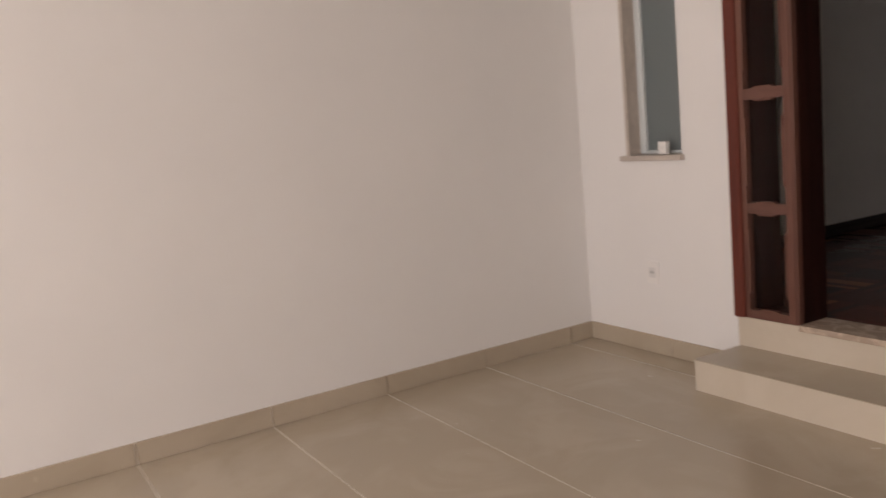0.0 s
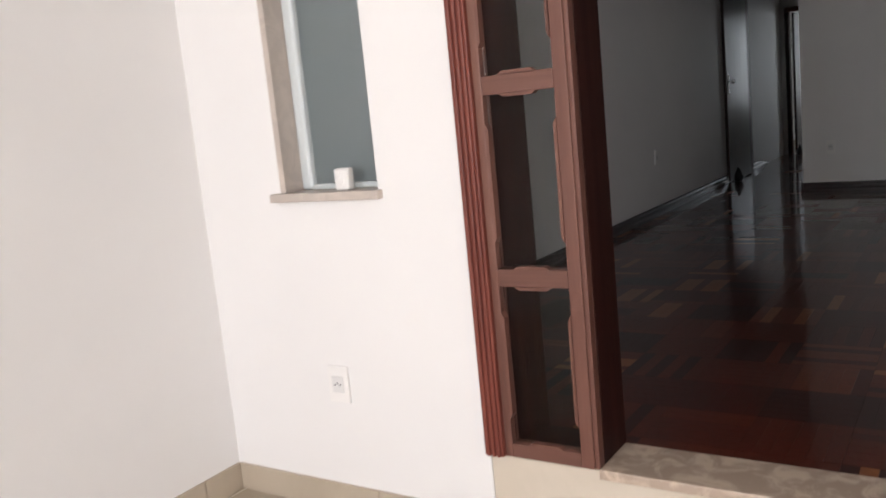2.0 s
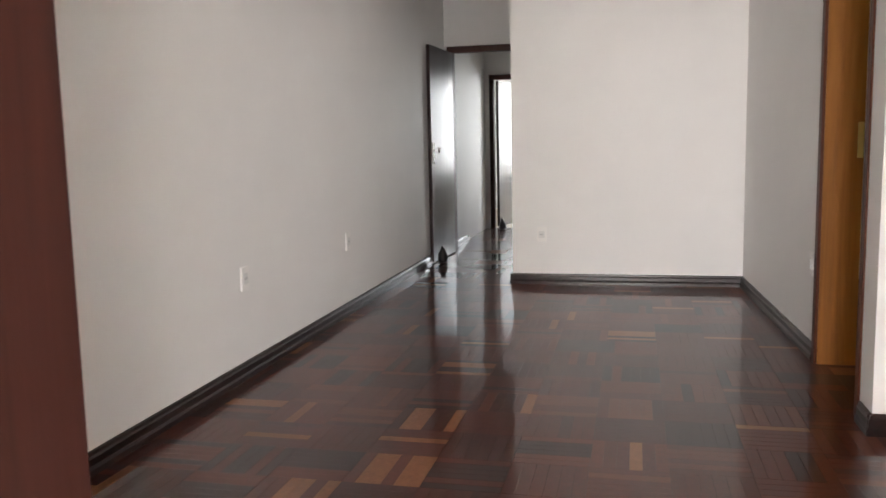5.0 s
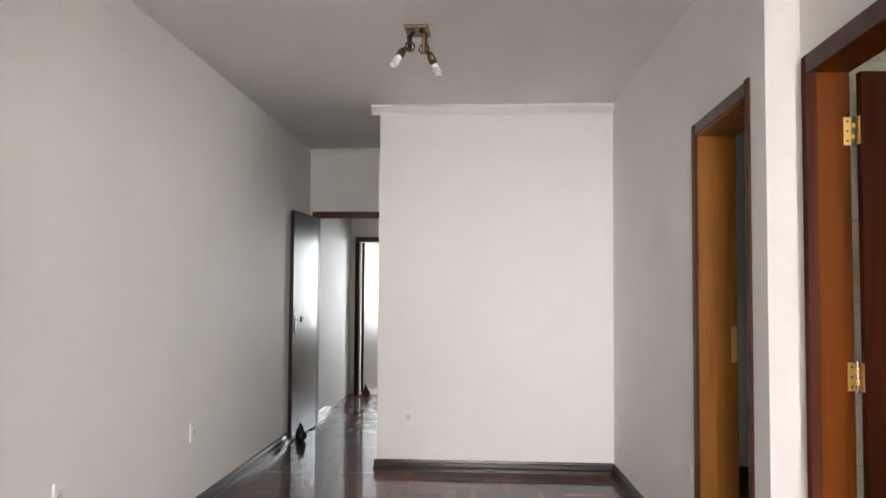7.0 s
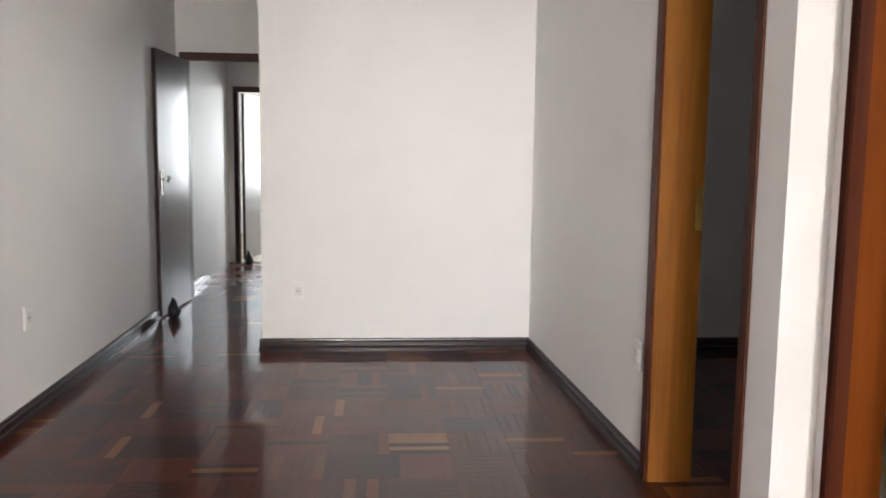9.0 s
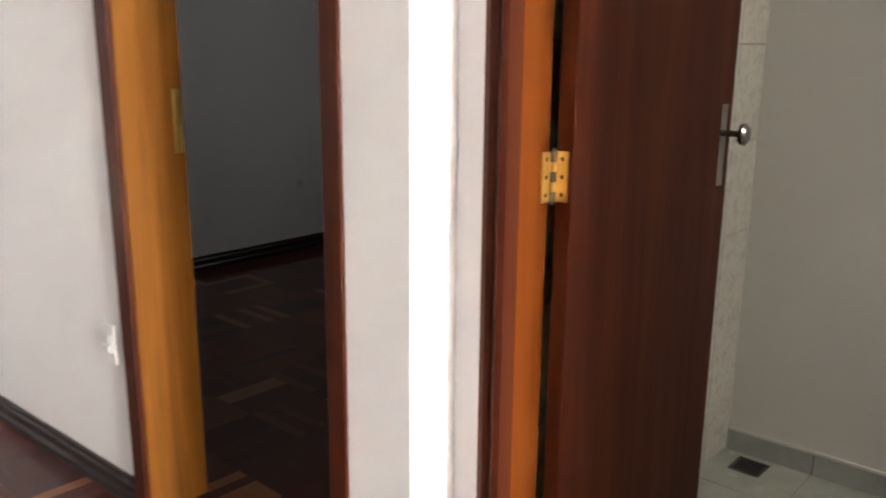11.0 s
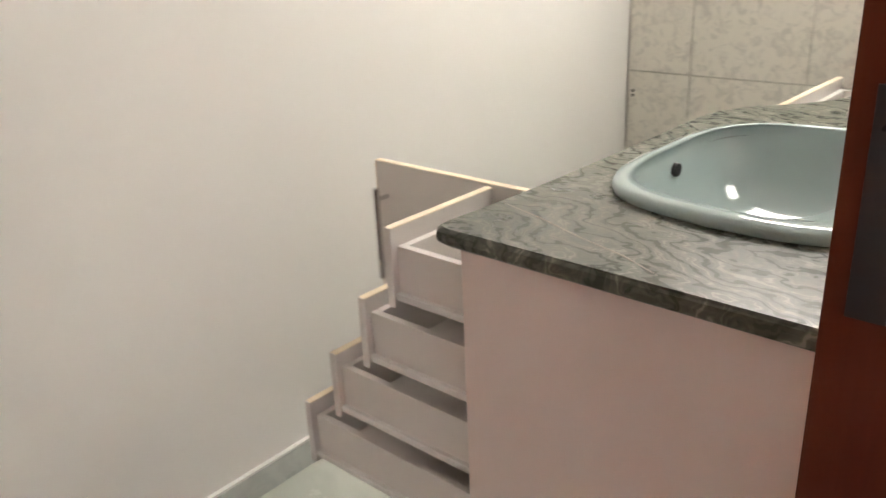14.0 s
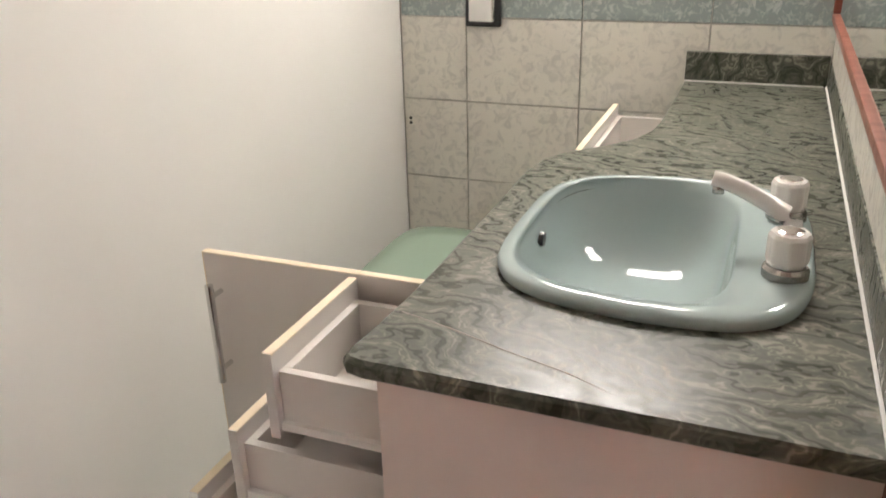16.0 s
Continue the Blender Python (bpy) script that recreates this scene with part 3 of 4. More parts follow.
def window_sensor():
    top = tagged(finish("alarm_sensor", box((-2.808, FRONT + 0.01, 0.796), (-2.752, FRONT + 0.045, 0.866), 0.010, 3), WHITE_PLASTIC), "small white plastic alarm sensor on the window sill", "sensor")
    part("button", lathe((-2.780, FRONT + 0.008, 0.826), [(0.013, 0.004), (0.013, 0.0), (0.009, -0.002)], 20, "y"), WHITE_PLASTIC, top)
    return top


window_sensor()


# ---- sockets and switches ----
def wall_plate(pos, normal, size=(0.078, 0.118), kind="socket", label="white plastic wall socket on the painted wall"):
    """A moulded plate facing -Y when normal is 's', +X when 'e', -X when 'w'."""
    w, h = size
    face = box((-w / 2, -0.010, -h / 2), (w / 2, 0, h / 2), 0.003, 2)
    top = tagged(finish("wall_" + kind, face, WHITE_PLASTIC), label, kind)
    part("insert", box((-0.024, -0.0135, -0.028), (0.024, -0.0101, 0.028), 0.002), PLATE_MODULE, top, "greyish socket module")
    if kind == "socket":
        for dx, dz in ((-0.010, 0), (0, 0.005), (0.010, 0)):
            part("contact_hole", lathe((dx, -0.0138, dz), [(0.0034, 0.0015), (0.0034, 0.0)], 10, "y"), BLACK, top)
    else:
        for z in (-0.015, 0.015):
            part("rocker", box((-0.018, -0.0175, z - 0.011), (0.018, -0.0136, z + 0.011), 0.002), PLATE_MODULE, top)
    top.matrix_world = Matrix.Translation(pos) @ pose(0, 0, 0, 0, 0, {"s": 0, "e": 90, "w": -90}[normal])
    return top


wall_plate((-2.875, FRONT - 0.001, 0.155), "s", (0.086, 0.126), "socket", "white wall socket low on the garage front wall")
wall_plate((left_x(6.80) + 0.001, 6.80, 0.492), "e")
wall_plate((left_x(8.37) + 0.001, 8.37, 0.494), "e")
wall_plate((-2.244, 9.725, 0.400), "s")
wall_plate((right_x(7.61) - 0.001, 7.61, 0.482), "w", (0.078, 0.118), "switch", "white light switch beside the doorway")
wall_plate((1.70, 9.699, 0.44), "s", (0.09, 0.06), "socket", "grey-looking socket in the unlit room")


# ---- interior door frames and leaves ----
def hinge_thing(parent, x, y, z):
    """A butt hinge: one plate on the jamb face, one on the leaf's edge, knuckles between."""
    h = part("hinge", box((x - 0.030, y + 0.002, z - 0.047), (x - 0.006, y + 0.0052, z + 0.047), 0.0008), BRASS, parent, "brass butt hinge")
    part("leaf_plate", box((x + 0.0072, y - 0.027, z - 0.047), (x + 0.0115, y - 0.002, z + 0.047), 0.0008), BRASS, h)
    for k in range(5):
        part("knuckle", tube([(x, y, z - 0.046 + 0.0185 * k), (x, y, z - 0.0285 + 0.0185 * k)], 0.0062, 10), BRASS if k % 2 else STEEL, h)
    part("pin", tube([(x, y, z - 0.053), (x, y, z + 0.053)], [0.004, 0.004], 10), STEEL, h)
    for dz in (-0.033, 0, 0.033):
        part("screw", lathe((x + 0.0072, y - 0.015, z + dz), [(0.0042, 0.002), (0.0042, 0), (0.002, -0.0006)], 10, "x"), ANTIQUE, h)
        part("screw", lathe((x - 0.018, y + 0.002, z + dz), [(0.0042, 0.002), (0.0042, 0), (0.002, -0.0006)], 10, "y"), ANTIQUE, h)
    return h


def lever_handle(parent, x, y, z, out, along):
    """Plate, stem and round knob on a door face; out is +1 or -1 along y."""
    p = part("handle_plate", box((x - 0.018, min(y, y + 0.005 * out), z - 0.13), (x + 0.018, max(y, y + 0.005 * out), z + 0.07), 0.002), STEEL, parent, "dark steel handle plate")
    part("stem", tube([(x, y, z), (x, y + 0.044 * out, z)], 0.008, 12), STEEL, p)
    part("knob", lathe((x, y + 0.044 * out, z), [(0.010, 0.0), (0.026, 0.004 * out), (0.027, 0.014 * out), (0.020, 0.020 * out)], 20, "y"), STEEL, p)


def door_bathroom():
    frame_ = tagged(new("door_2"), "reddish wooden bathroom door frame, door standing open", "door", "", "structure")
    x0, x1 = -0.545, -0.405
    part("jamb", box((x0, 6.291, 0.0), (x1, 6.333, 2.133), 0.002), JAMB_RED, frame_, "orange-brown varnished jamb")
    part("jamb", box((x0, 5.569, 0.0), (-0.377, 5.612, 2.133), 0.002), CASING, frame_, "dark wooden jamb with a strike plate")
    part("head", box((x0, 5.6125, 2.09), (x1, 6.2905, 2.133), 0.002), JAMB_RED, frame_)
    prof = [(0, 0), (0.003, 0.034), (0.016, 0.038), (0.030, 0.028), (0.044, 0.034), (0.054, 0.030), (0.060, 0.020), (0.060, 0)]
    for y, s in ((6.270, 1), (5.622, -1)):
        bm = bmesh.new()
        add_prism(bm, [(-0.521 - o, y + s * d) for d, o in prof], 0.0, 2.146)
        part("casing", bm, CASING, frame_, "red-brown moulded casing")
    part("casing", box((-0.557, 5.6225, 2.080), (-0.5455, 6.2695, 2.146), 0.004), CASING_X, frame_)
    part("strike_plate", box((-0.425, 5.6122, 0.98), (-0.395, 5.6145, 1.16), 0.0006), BLACK, frame_, "dark strike plate")
    leaf = part("leaf", box((0.006, -0.036, 0.012), (0.757, 0.0, 2.085), 0.003), DOORWOOD, frame_, "open red-brown wooden door leaf")
    leaf.matrix_world = Matrix.Translation((-0.392, 6.288, 0)) @ pose(0, 0, 0, 0, 0, 2.1)
    lever_handle(leaf, 0.700, -0.036, 1.105, -1, 1)
    for z in (0.25, 1.072, 1.89):
        hinge_thing(frame_, -0.398, 6.286, z)


door_bathroom()


def door_dark_room():
    frame_ = tagged(new("door_3"), "amber wooden frame of the doorway to an unlit room", "door", "", "structure")
    ya, yb = 6.605, 7.485
    xa = -0.630
    # One frame in two tones: far jamb coloured as lit, near jamb as shaded
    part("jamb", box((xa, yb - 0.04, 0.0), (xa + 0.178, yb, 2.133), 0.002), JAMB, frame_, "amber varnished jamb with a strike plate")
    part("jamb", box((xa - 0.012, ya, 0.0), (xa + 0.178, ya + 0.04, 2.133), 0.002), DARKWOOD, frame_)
    part("head", box((xa, ya + 0.0405, 2.093), (xa + 0.178, yb - 0.0405, 2.133), 0.002), JAMB, frame_)
    part("strike_plate", box((xa + 0.148, yb - 0.0425, 1.02), (xa + 0.174, yb - 0.0395, 1.19), 0.0006), BRASS, frame_, "brass strike plate")
    part("casing", box((xa - 0.014, yb - 0.034, 0.0), (xa + 0.012, yb + 0.030, 2.155), 0.005), CASING, frame_, "dark red casing")
    part("casing", box((xa - 0.022, ya - 0.020, 0.0), (xa - 0.0125, ya + 0.034, 2.155), 0.005), CASING, frame_, "dark red casing")
    part("casing", box((xa - 0.012, ya + 0.0345, 2.10), (xa + 0.012, yb - 0.0345, 2.155), 0.005), CASING_X, frame_)
    leaf = part("leaf", box((0.0, -0.036, 0.012), (0.80, 0.0, 2.08), 0.003), DOORWOOD, frame_, "dark door leaf open into the unlit room")
    leaf.matrix_world = Matrix.Translation((xa + 0.18, ya + 0.036, 0)) @ pose(0, 0, 0, 0, 0, -1)
    lever_handle(leaf, 0.735, 0.0, 1.06, 1, 1)


door_dark_room()


def door_stop(x, y):
    bm = lathe((x, y, 0.0), [(0.035, 0.0), (0.052, 0.02), (0.055, 0.05), (0.040, 0.085), (0.018, 0.13), (0.006, 0.16)], 12)
    for v in bm.verts:
        v.co += Vector((0.012, 0.010, 0.0)) * noise.noise(v.co * 22)
    tagged(finish("door_stop", bm, BLACK, None, "", True), "small black cloth weight holding the door open", "door stop")


def passage_door(name, hx, hy, angle, width, head, label, wall_y, frame_x1):
    frame_ = tagged(new(name), label, "door", "", "structure")
    part("jamb", box((hx - 0.05, wall_y - 0.01, 0.0), (hx - 0.012, wall_y + 0.15, head + 0.04), 0.002), DARKWOOD, frame_)
    part("jamb", box((frame_x1, wall_y - 0.01, 0.0), (frame_x1 + 0.038, wall_y + 0.15, head + 0.04), 0.002), DARKWOOD, frame_)
    part("head", box((hx - 0.0115, wall_y - 0.01, head), (frame_x1 - 0.0005, wall_y + 0.15, head + 0.04), 0.002), DARKWOOD, frame_)
    part("casing", box((hx - 0.06, wall_y - 0.028, head - 0.01), (frame_x1 + 0.05, wall_y - 0.0105, head + 0.055), 0.004), CASING_X, frame_, "red-brown head casing")
    part("casing", box((hx - 0.06, wall_y - 0.026, 0.0), (hx - 0.004, wall_y - 0.0105, head - 0.0105), 0.004), DARKWOOD, frame_)
    leaf = part("leaf", box((0.0, -0.036, 0.012), (width, 0.0, head - 0.01), 0.003), GLOSSY_DOOR, frame_, "glossy dark door leaf standing open")
    leaf.matrix_world = Matrix.Translation((hx, hy, 0)) @ pose(0, 0, 0, 0, 0, angle)
    for out, y in ((1, 0.0), (-1, -0.036)):
        lever_handle(leaf, width - 0.065, y, 1.085, out, 1)


passage_door("door_4", -3.365, 11.61, -93.0, 0.80, 2.085, "dark glossy passage door open against the wall", 11.64, -2.62)
passage_door("door_5", -3.365, 14.36, 78.0, 0.75, 2.0, "dark door at the passage end open to a bright room", 14.2, -2.63)
door_stop(-3.33, 10.86)
door_stop(-3.24, 14.02)


# ---- ceiling lamp ----
def ceiling_lamp(x, y):
    top = tagged(new("ceiling_spotlight"), "antique bronze ceiling spotlight with two spiral bulbs", "ceiling lamp")
    top.location, top.scale = (x, y, CEILING), (0.86, 0.86, 0.86)
    part("base_plate", box((-0.075, -0.11, -0.016), (0.075, 0.11, 0.0), 0.004), ANTIQUE, top, "square bronze base plate")
    for sx, tip in ((-1, (-0.115, -0.13, -0.235)), (1, (0.115, 0.02, -0.24))):
        start = Vector((0.02 * sx, -0.02 - 0.02 * sx, -0.016))
        end = Vector(tip)
        knee = start.lerp(end, 0.45) + Vector((-0.02 * sx, 0, -0.03))
        arm = part("arm", tube([start, start + Vector((0.03 * sx, 0, -0.03)), knee, start.lerp(end, 0.62)], [0.012, 0.018, 0.014, 0.012], 12), ANTIQUE, top, "", True)
        ring = []
        for k in range(13):
            a = 2 * math.pi * k / 12
            ring.append(knee + Vector((0.030 * math.cos(a), 0.006, 0.030 * math.sin(a) + 0.02)))
        part("scroll", tube(ring, 0.006, 8), ANTIQUE, arm, "", True)
        d = (end - start).normalized()
        s0 = start.lerp(end, 0.60)
        part("socket", tube([s0, s0 + d * 0.03, s0 + d * 0.075], [0.017, 0.026, 0.026], 16), ANTIQUE, top, "", True)
        u = d.cross(Vector((0, 0, 1))).normalized()
        w = u.cross(d)
        base = s0 + d * 0.075
        bulb = part("bulb", tube([base, base + d * 0.022], [0.022, 0.020], 16), BULB, top, "white spiral bulb")
        coil = [base + d * (0.025 + 0.055 * k / 48) + 0.019 * (math.cos(k * 0.42) * u + math.sin(k * 0.42) * w) for k in range(49)]
        part("spiral", tube(coil, 0.0062, 8), BULB, bulb, "", True)


ceiling_lamp(-2.02, 7.88)


# ---- vanity ----
CT_Z = 0.868


def counter_outline():
    pts = [(BX0 + 0.001, 5.425), (0.190, 5.425), (0.212, 5.420), (0.222, 5.408), (0.224, 5.385), (0.218, 5.32), (0.212, 5.22)]
    pts += [(0.210, y) for y in (5.1, 4.9, 4.75)]
    pts += [(0.212, 4.66), (0.211, 4.58), (0.200, 4.51), (0.172, 4.45), (0.130, 4.40), (0.080, 4.345), (0.035, 4.28), (0.008, 4.20), (-0.002, 4.08), (-0.004, 3.9), (-0.006, BY0 + 0.002)]
    pts += [(BX0 + 0.001, BY0 + 0.002)]
    return pts


SINK_C, SINK_A, SINK_B = (-0.108, 4.905), 0.240, 0.305


def sink_ring(k, n, sa, sb, z, cx=0.0, cy=0.0, power=3.6):
    a = 2 * math.pi * k / n
    c, s = math.cos(a), math.sin(a)
    x = SINK_C[0] + cx + sa * math.copysign(abs(c) ** (2 / power), c)
    taper = 1.0 - 0.10 * max(0.0, (x - SINK_C[0]) / SINK_A)
    y = SINK_C[1] + cy + sb * taper * math.copysign(abs(s) ** (2 / power), s)
    return Vector((x, y, z))


def worktop():
    pts = counter_outline()
    bm = bmesh.new()
    rings = []
    cx, cy = -0.1, 4.7
    centre = Vector((cx, cy))
    for z, inset in ((CT_Z - 0.028, 0.010), (CT_Z - 0.022, 0.002), (CT_Z - 0.014, 0.0), (CT_Z - 0.006, 0.002), (CT_Z, 0.009)):
        ring = []
        for i, p in enumerate(pts):
            a, b = Vector(pts[i - 1]), Vector(pts[(i + 1) % len(pts)])
            t = (b - a).normalized()
            nrm = Vector((t.y, -t.x))
            q = Vector(p) + nrm * inset
            if p[0] < BX0 + 0.01:
                q.x = p[0]
            if p[1] < BY0 + 0.01:
                q.y = p[1]
            ring.append(bm.verts.new((q.x, q.y, z)))
        rings.append(ring)
    m = len(pts)
    for r0, r1 in zip(rings, rings[1:]):
        for i in range(m):
            bm.faces.new((r0[i], r0[(i + 1) % m], r1[(i + 1) % m], r1[i]))
    # top and underside with a cut-out for the basin
    n = 48
    for ring, z in ((rings[-1], CT_Z), (rings[0], CT_Z - 0.028)):
        hole = [bm.verts.new(sink_ring(k, n, SINK_A - 0.03, SINK_B - 0.03, z)) for k in range(n)]
        edges = [bm.edges.get((ring[i], ring[(i + 1) % m])) for i in range(m)]
        edges += [bm.edges.new((hole[i], hole[(i + 1) % n])) for i in range(n)]
        bmesh.ops.triangle_fill(bm, edges=edges, use_beauty=True)
    top = tagged(finish("worktop", bm, GREEN_MARBLE), "veined grey-green marble worktop with rounded dark edge", "worktop")
    part("backsplash", box((BX0 + 0.012, BY0 + 0.002, CT_Z + 0.001), (-0.008, BY0 + 0.022, CT_Z + 0.09), 0.002), GREEN_MARBLE, top, "grey-green marble upstand")
    part("backsplash", box((BX0 + 0.001, BY0 + 0.023, CT_Z + 0.001), (BX0 + 0.010, 5.425, CT_Z + 0.075), 0.002), GREEN_MARBLE, top, "grey-green marble upstand")
    part("sealant", box((BX0 + 0.0101, BY0 + 0.025, CT_Z + 0.0005), (BX0 + 0.015, 5.422, CT_Z + 0.005), 0.001), SILICONE, top, "white silicone joint")
    part("sealant", box((BX0 + 0.020, BY0 + 0.022, CT_Z + 0.0005), (-0.008, BY0 + 0.027, CT_Z + 0.005), 0.001), SILICONE, top, "white silicone joint")
    crack = [(0.196, 5.277), (0.110, 5.303), (0.020, 5.337), (-0.060, 5.362), (-0.127, 5.393)]
    part("filled_crack", tube([(x, y, CT_Z - 0.0009) for x, y in crack], [0.0012, 0.0018, 0.0014, 0.0019, 0.001], 8), STONE, top, "pale filled crack across the worktop corner")


worktop()


def basin():
    n = 64
    bm = bmesh.new()
    z = CT_Z
    prof = [(SINK_A - 0.002, SINK_B - 0.002, z + 0.0015, 0, 3.6), (SINK_A, SINK_B, z + 0.010, 0, 3.6), (SINK_A - 0.006, SINK_B - 0.006, z + 0.018, 0, 3.6),
            (SINK_A - 0.020, SINK_B - 0.020, z + 0.021, 0, 3.6), (SINK_A - 0.032, SINK_B - 0.036, z + 0.020, 0.0, 3.6),
            (0.172, SINK_B - 0.036, z + 0.016, 0.044, 4.2), (0.165, SINK_B - 0.044, z + 0.002, 0.043, 4.2), (0.156, SINK_B - 0.056, z - 0.030, 0.041, 3.8),
            (0.144, SINK_B - 0.076, z - 0.075, 0.038, 3.2), (0.118, SINK_B - 0.112, z - 0.112, 0.034, 2.9), (0.070, SINK_B - 0.18, z - 0.130, 0.022, 2.3), (0.022, 0.022, z - 0.138, 0.015, 2.0)]
    rings = [[bm.verts.new(sink_ring(k, n, a, b, zz, cx, 0, pw)) for k in range(n)] for a, b, zz, cx, pw in prof]
    for r0, r1 in zip(rings, rings[1:]):
        for k in range(n):
            bm.faces.new((r0[k], r0[(k + 1) % n], r1[(k + 1) % n], r1[k]))
    bm.faces.new(rings[-1])
    top = tagged(finish("basin", bm, SINK_GLAZE, None, "", True), "glossy sea-green ceramic washbasin set in the worktop", "washbasin")
    part("overflow", lathe((0.088, 4.915, z - 0.018), [(0.012, -0.004), (0.013, 0.004), (0.008, 0.004)], 16, "x"), BLACK, top, "dark overflow hole")
    part("drain", lathe((-0.093, 4.905, z - 0.138), [(0.024, 0.0), (0.024, 0.003), (0.014, 0.001)], 20), CHROME, top, "chrome drain ring")
    # mixer
    tap = tagged(new("basin_mixer"), "pearl-white two-knob basin tap with arched spout", "tap")
    zt = z + 0.019
    for y in (5.03, 4.785):
        part("collar", lathe((-0.303, y, zt), [(0.033, 0.0), (0.033, 0.012), (0.029, 0.018)], 28), STEEL, tap, "grey collar")
        knob = bmesh.new()
        ringk = []
        for r, h in ((0.026, 0.019), (0.029, 0.026), (0.029, 0.062), (0.026, 0.068)):
            ringk.append([knob.verts.new((-0.303 + r * (1 + 0.035 * math.cos(8 * a)) * math.cos(a), y + r * (1 + 0.035 * math.cos(8 * a)) * math.sin(a), zt + h)) for a in (2 * math.pi * i / 48 for i in range(48))])
        for r0, r1 in zip(ringk, ringk[1:]):
            for i in range(48):
                knob.faces.new((r0[i], r0[(i + 1) % 48], r1[(i + 1) % 48], r1[i]))
        knob.faces.new(ringk[0][::-1])
        knob.faces.new(ringk[-1])
        kn = part("knob", knob, TAP_WHITE, tap)
        part("cap", lathe((-0.303, y, zt + 0.068), [(0.019, 0.0), (0.019, 0.002), (0.015, 0.003)], 24), CHROME, kn, "chrome cap")
    part("collar", lathe((-0.310, 4.905, zt), [(0.026, 0.0), (0.026, 0.010), (0.022, 0.014)], 24), STEEL, tap)
    line = [(-0.312, 4.905, zt + 0.012), (-0.309, 4.905, zt + 0.034), (-0.296, 4.905, zt + 0.050), (-0.268, 4.905, zt + 0.066), (-0.235, 4.905, zt + 0.082), (-0.204, 4.905, zt + 0.094), (-0.184, 4.905, zt + 0.098)]
    sp = tube(line, [0.017, 0.016, 0.0150, 0.0140, 0.0132, 0.0130, 0.0125], 16)
    part("spout", sp, TAP_WHITE, tap, "", True)
    part("outlet", tube([(-0.194, 4.905, zt + 0.088), (-0.194, 4.905, zt + 0.074)], 0.0095, 14), STEEL, tap, "", True)


basin()


def cabinet_bodies():
    top = tagged(new("vanity_cabinet"), "white melamine vanity cabinet with a pale rose end panel", "cabinet")
    part("side_panel", box((BX0 + 0.002, 5.392, 0.0), (0.174, 5.410, CT_Z - 0.0285), 0.0015), PINK_PANEL, top, "pale rose end panel")
    part("side_panel", box((BX0 + 0.002, 5.100, 0.10), (0.174, 5.116, CT_Z - 0.0285), 0.001), MELAMINE, top)
    part("side_panel", box((BX0 + 0.002, 4.46, 0.10), (0.150, 4.476, CT_Z - 0.0285), 0.001), MELAMINE, top)
    part("bottom_panel", box((BX0 + 0.002, 4.4765, 0.10), (0.174, 5.0995, 0.116), 0.001), MELAMINE, top)
    part("bottom_panel", box((BX0 + 0.002, 5.1165, 0.20), (0.174, 5.3915, 0.216), 0.001), MELAMINE, top)
    part("plinth", box((-0.10, 3.76, 0.0), (-0.082, 5.3915, 0.0995), 0.001), MELAMINE, top)
    part("back_panel", box((BX0 + 0.0021, 4.4765, 0.1165), (BX0 + 0.010, 5.0995, CT_Z - 0.16), 0.0005), MELAMINE, top)
    part("side_panel", box((BX0 + 0.002, 4.31, 0.10), (-0.06, 4.326, CT_Z - 0.0285), 0.001), MELAMINE, top)
    part("side_panel", box((BX0 + 0.002, BY0 + 0.003, 0.10), (-0.06, BY0 + 0.019, CT_Z - 0.0285), 0.001), MELAMINE, top)
    # hinged door standing open
    door = part("door", box((0.182, 5.083, 0.12), (0.672, 5.099, 0.822), 0.001), MELAMINE, top, "open white cabinet door")
    part("edge_band", box((0.182, 5.0832, 0.8222), (0.672, 5.0988, 0.8240), 0.0005), EDGE, door, "cream edge band")
    part("edge_band", box((0.6721, 5.0832, 0.12), (0.6737, 5.0988, 0.824), 0.0005), EDGE, door)
    hd = part("handle", tube([(0.642, 5.132, 0.575), (0.642, 5.132, 0.775)], 0.0075, 14), CHROME, door, "chrome bar handle")
    for z in (0.600, 0.750):
        part("post", tube([(0.642, 5.0991, z), (0.642, 5.132, z)], 0.0048, 12), CHROME, hd)


cabinet_bodies()


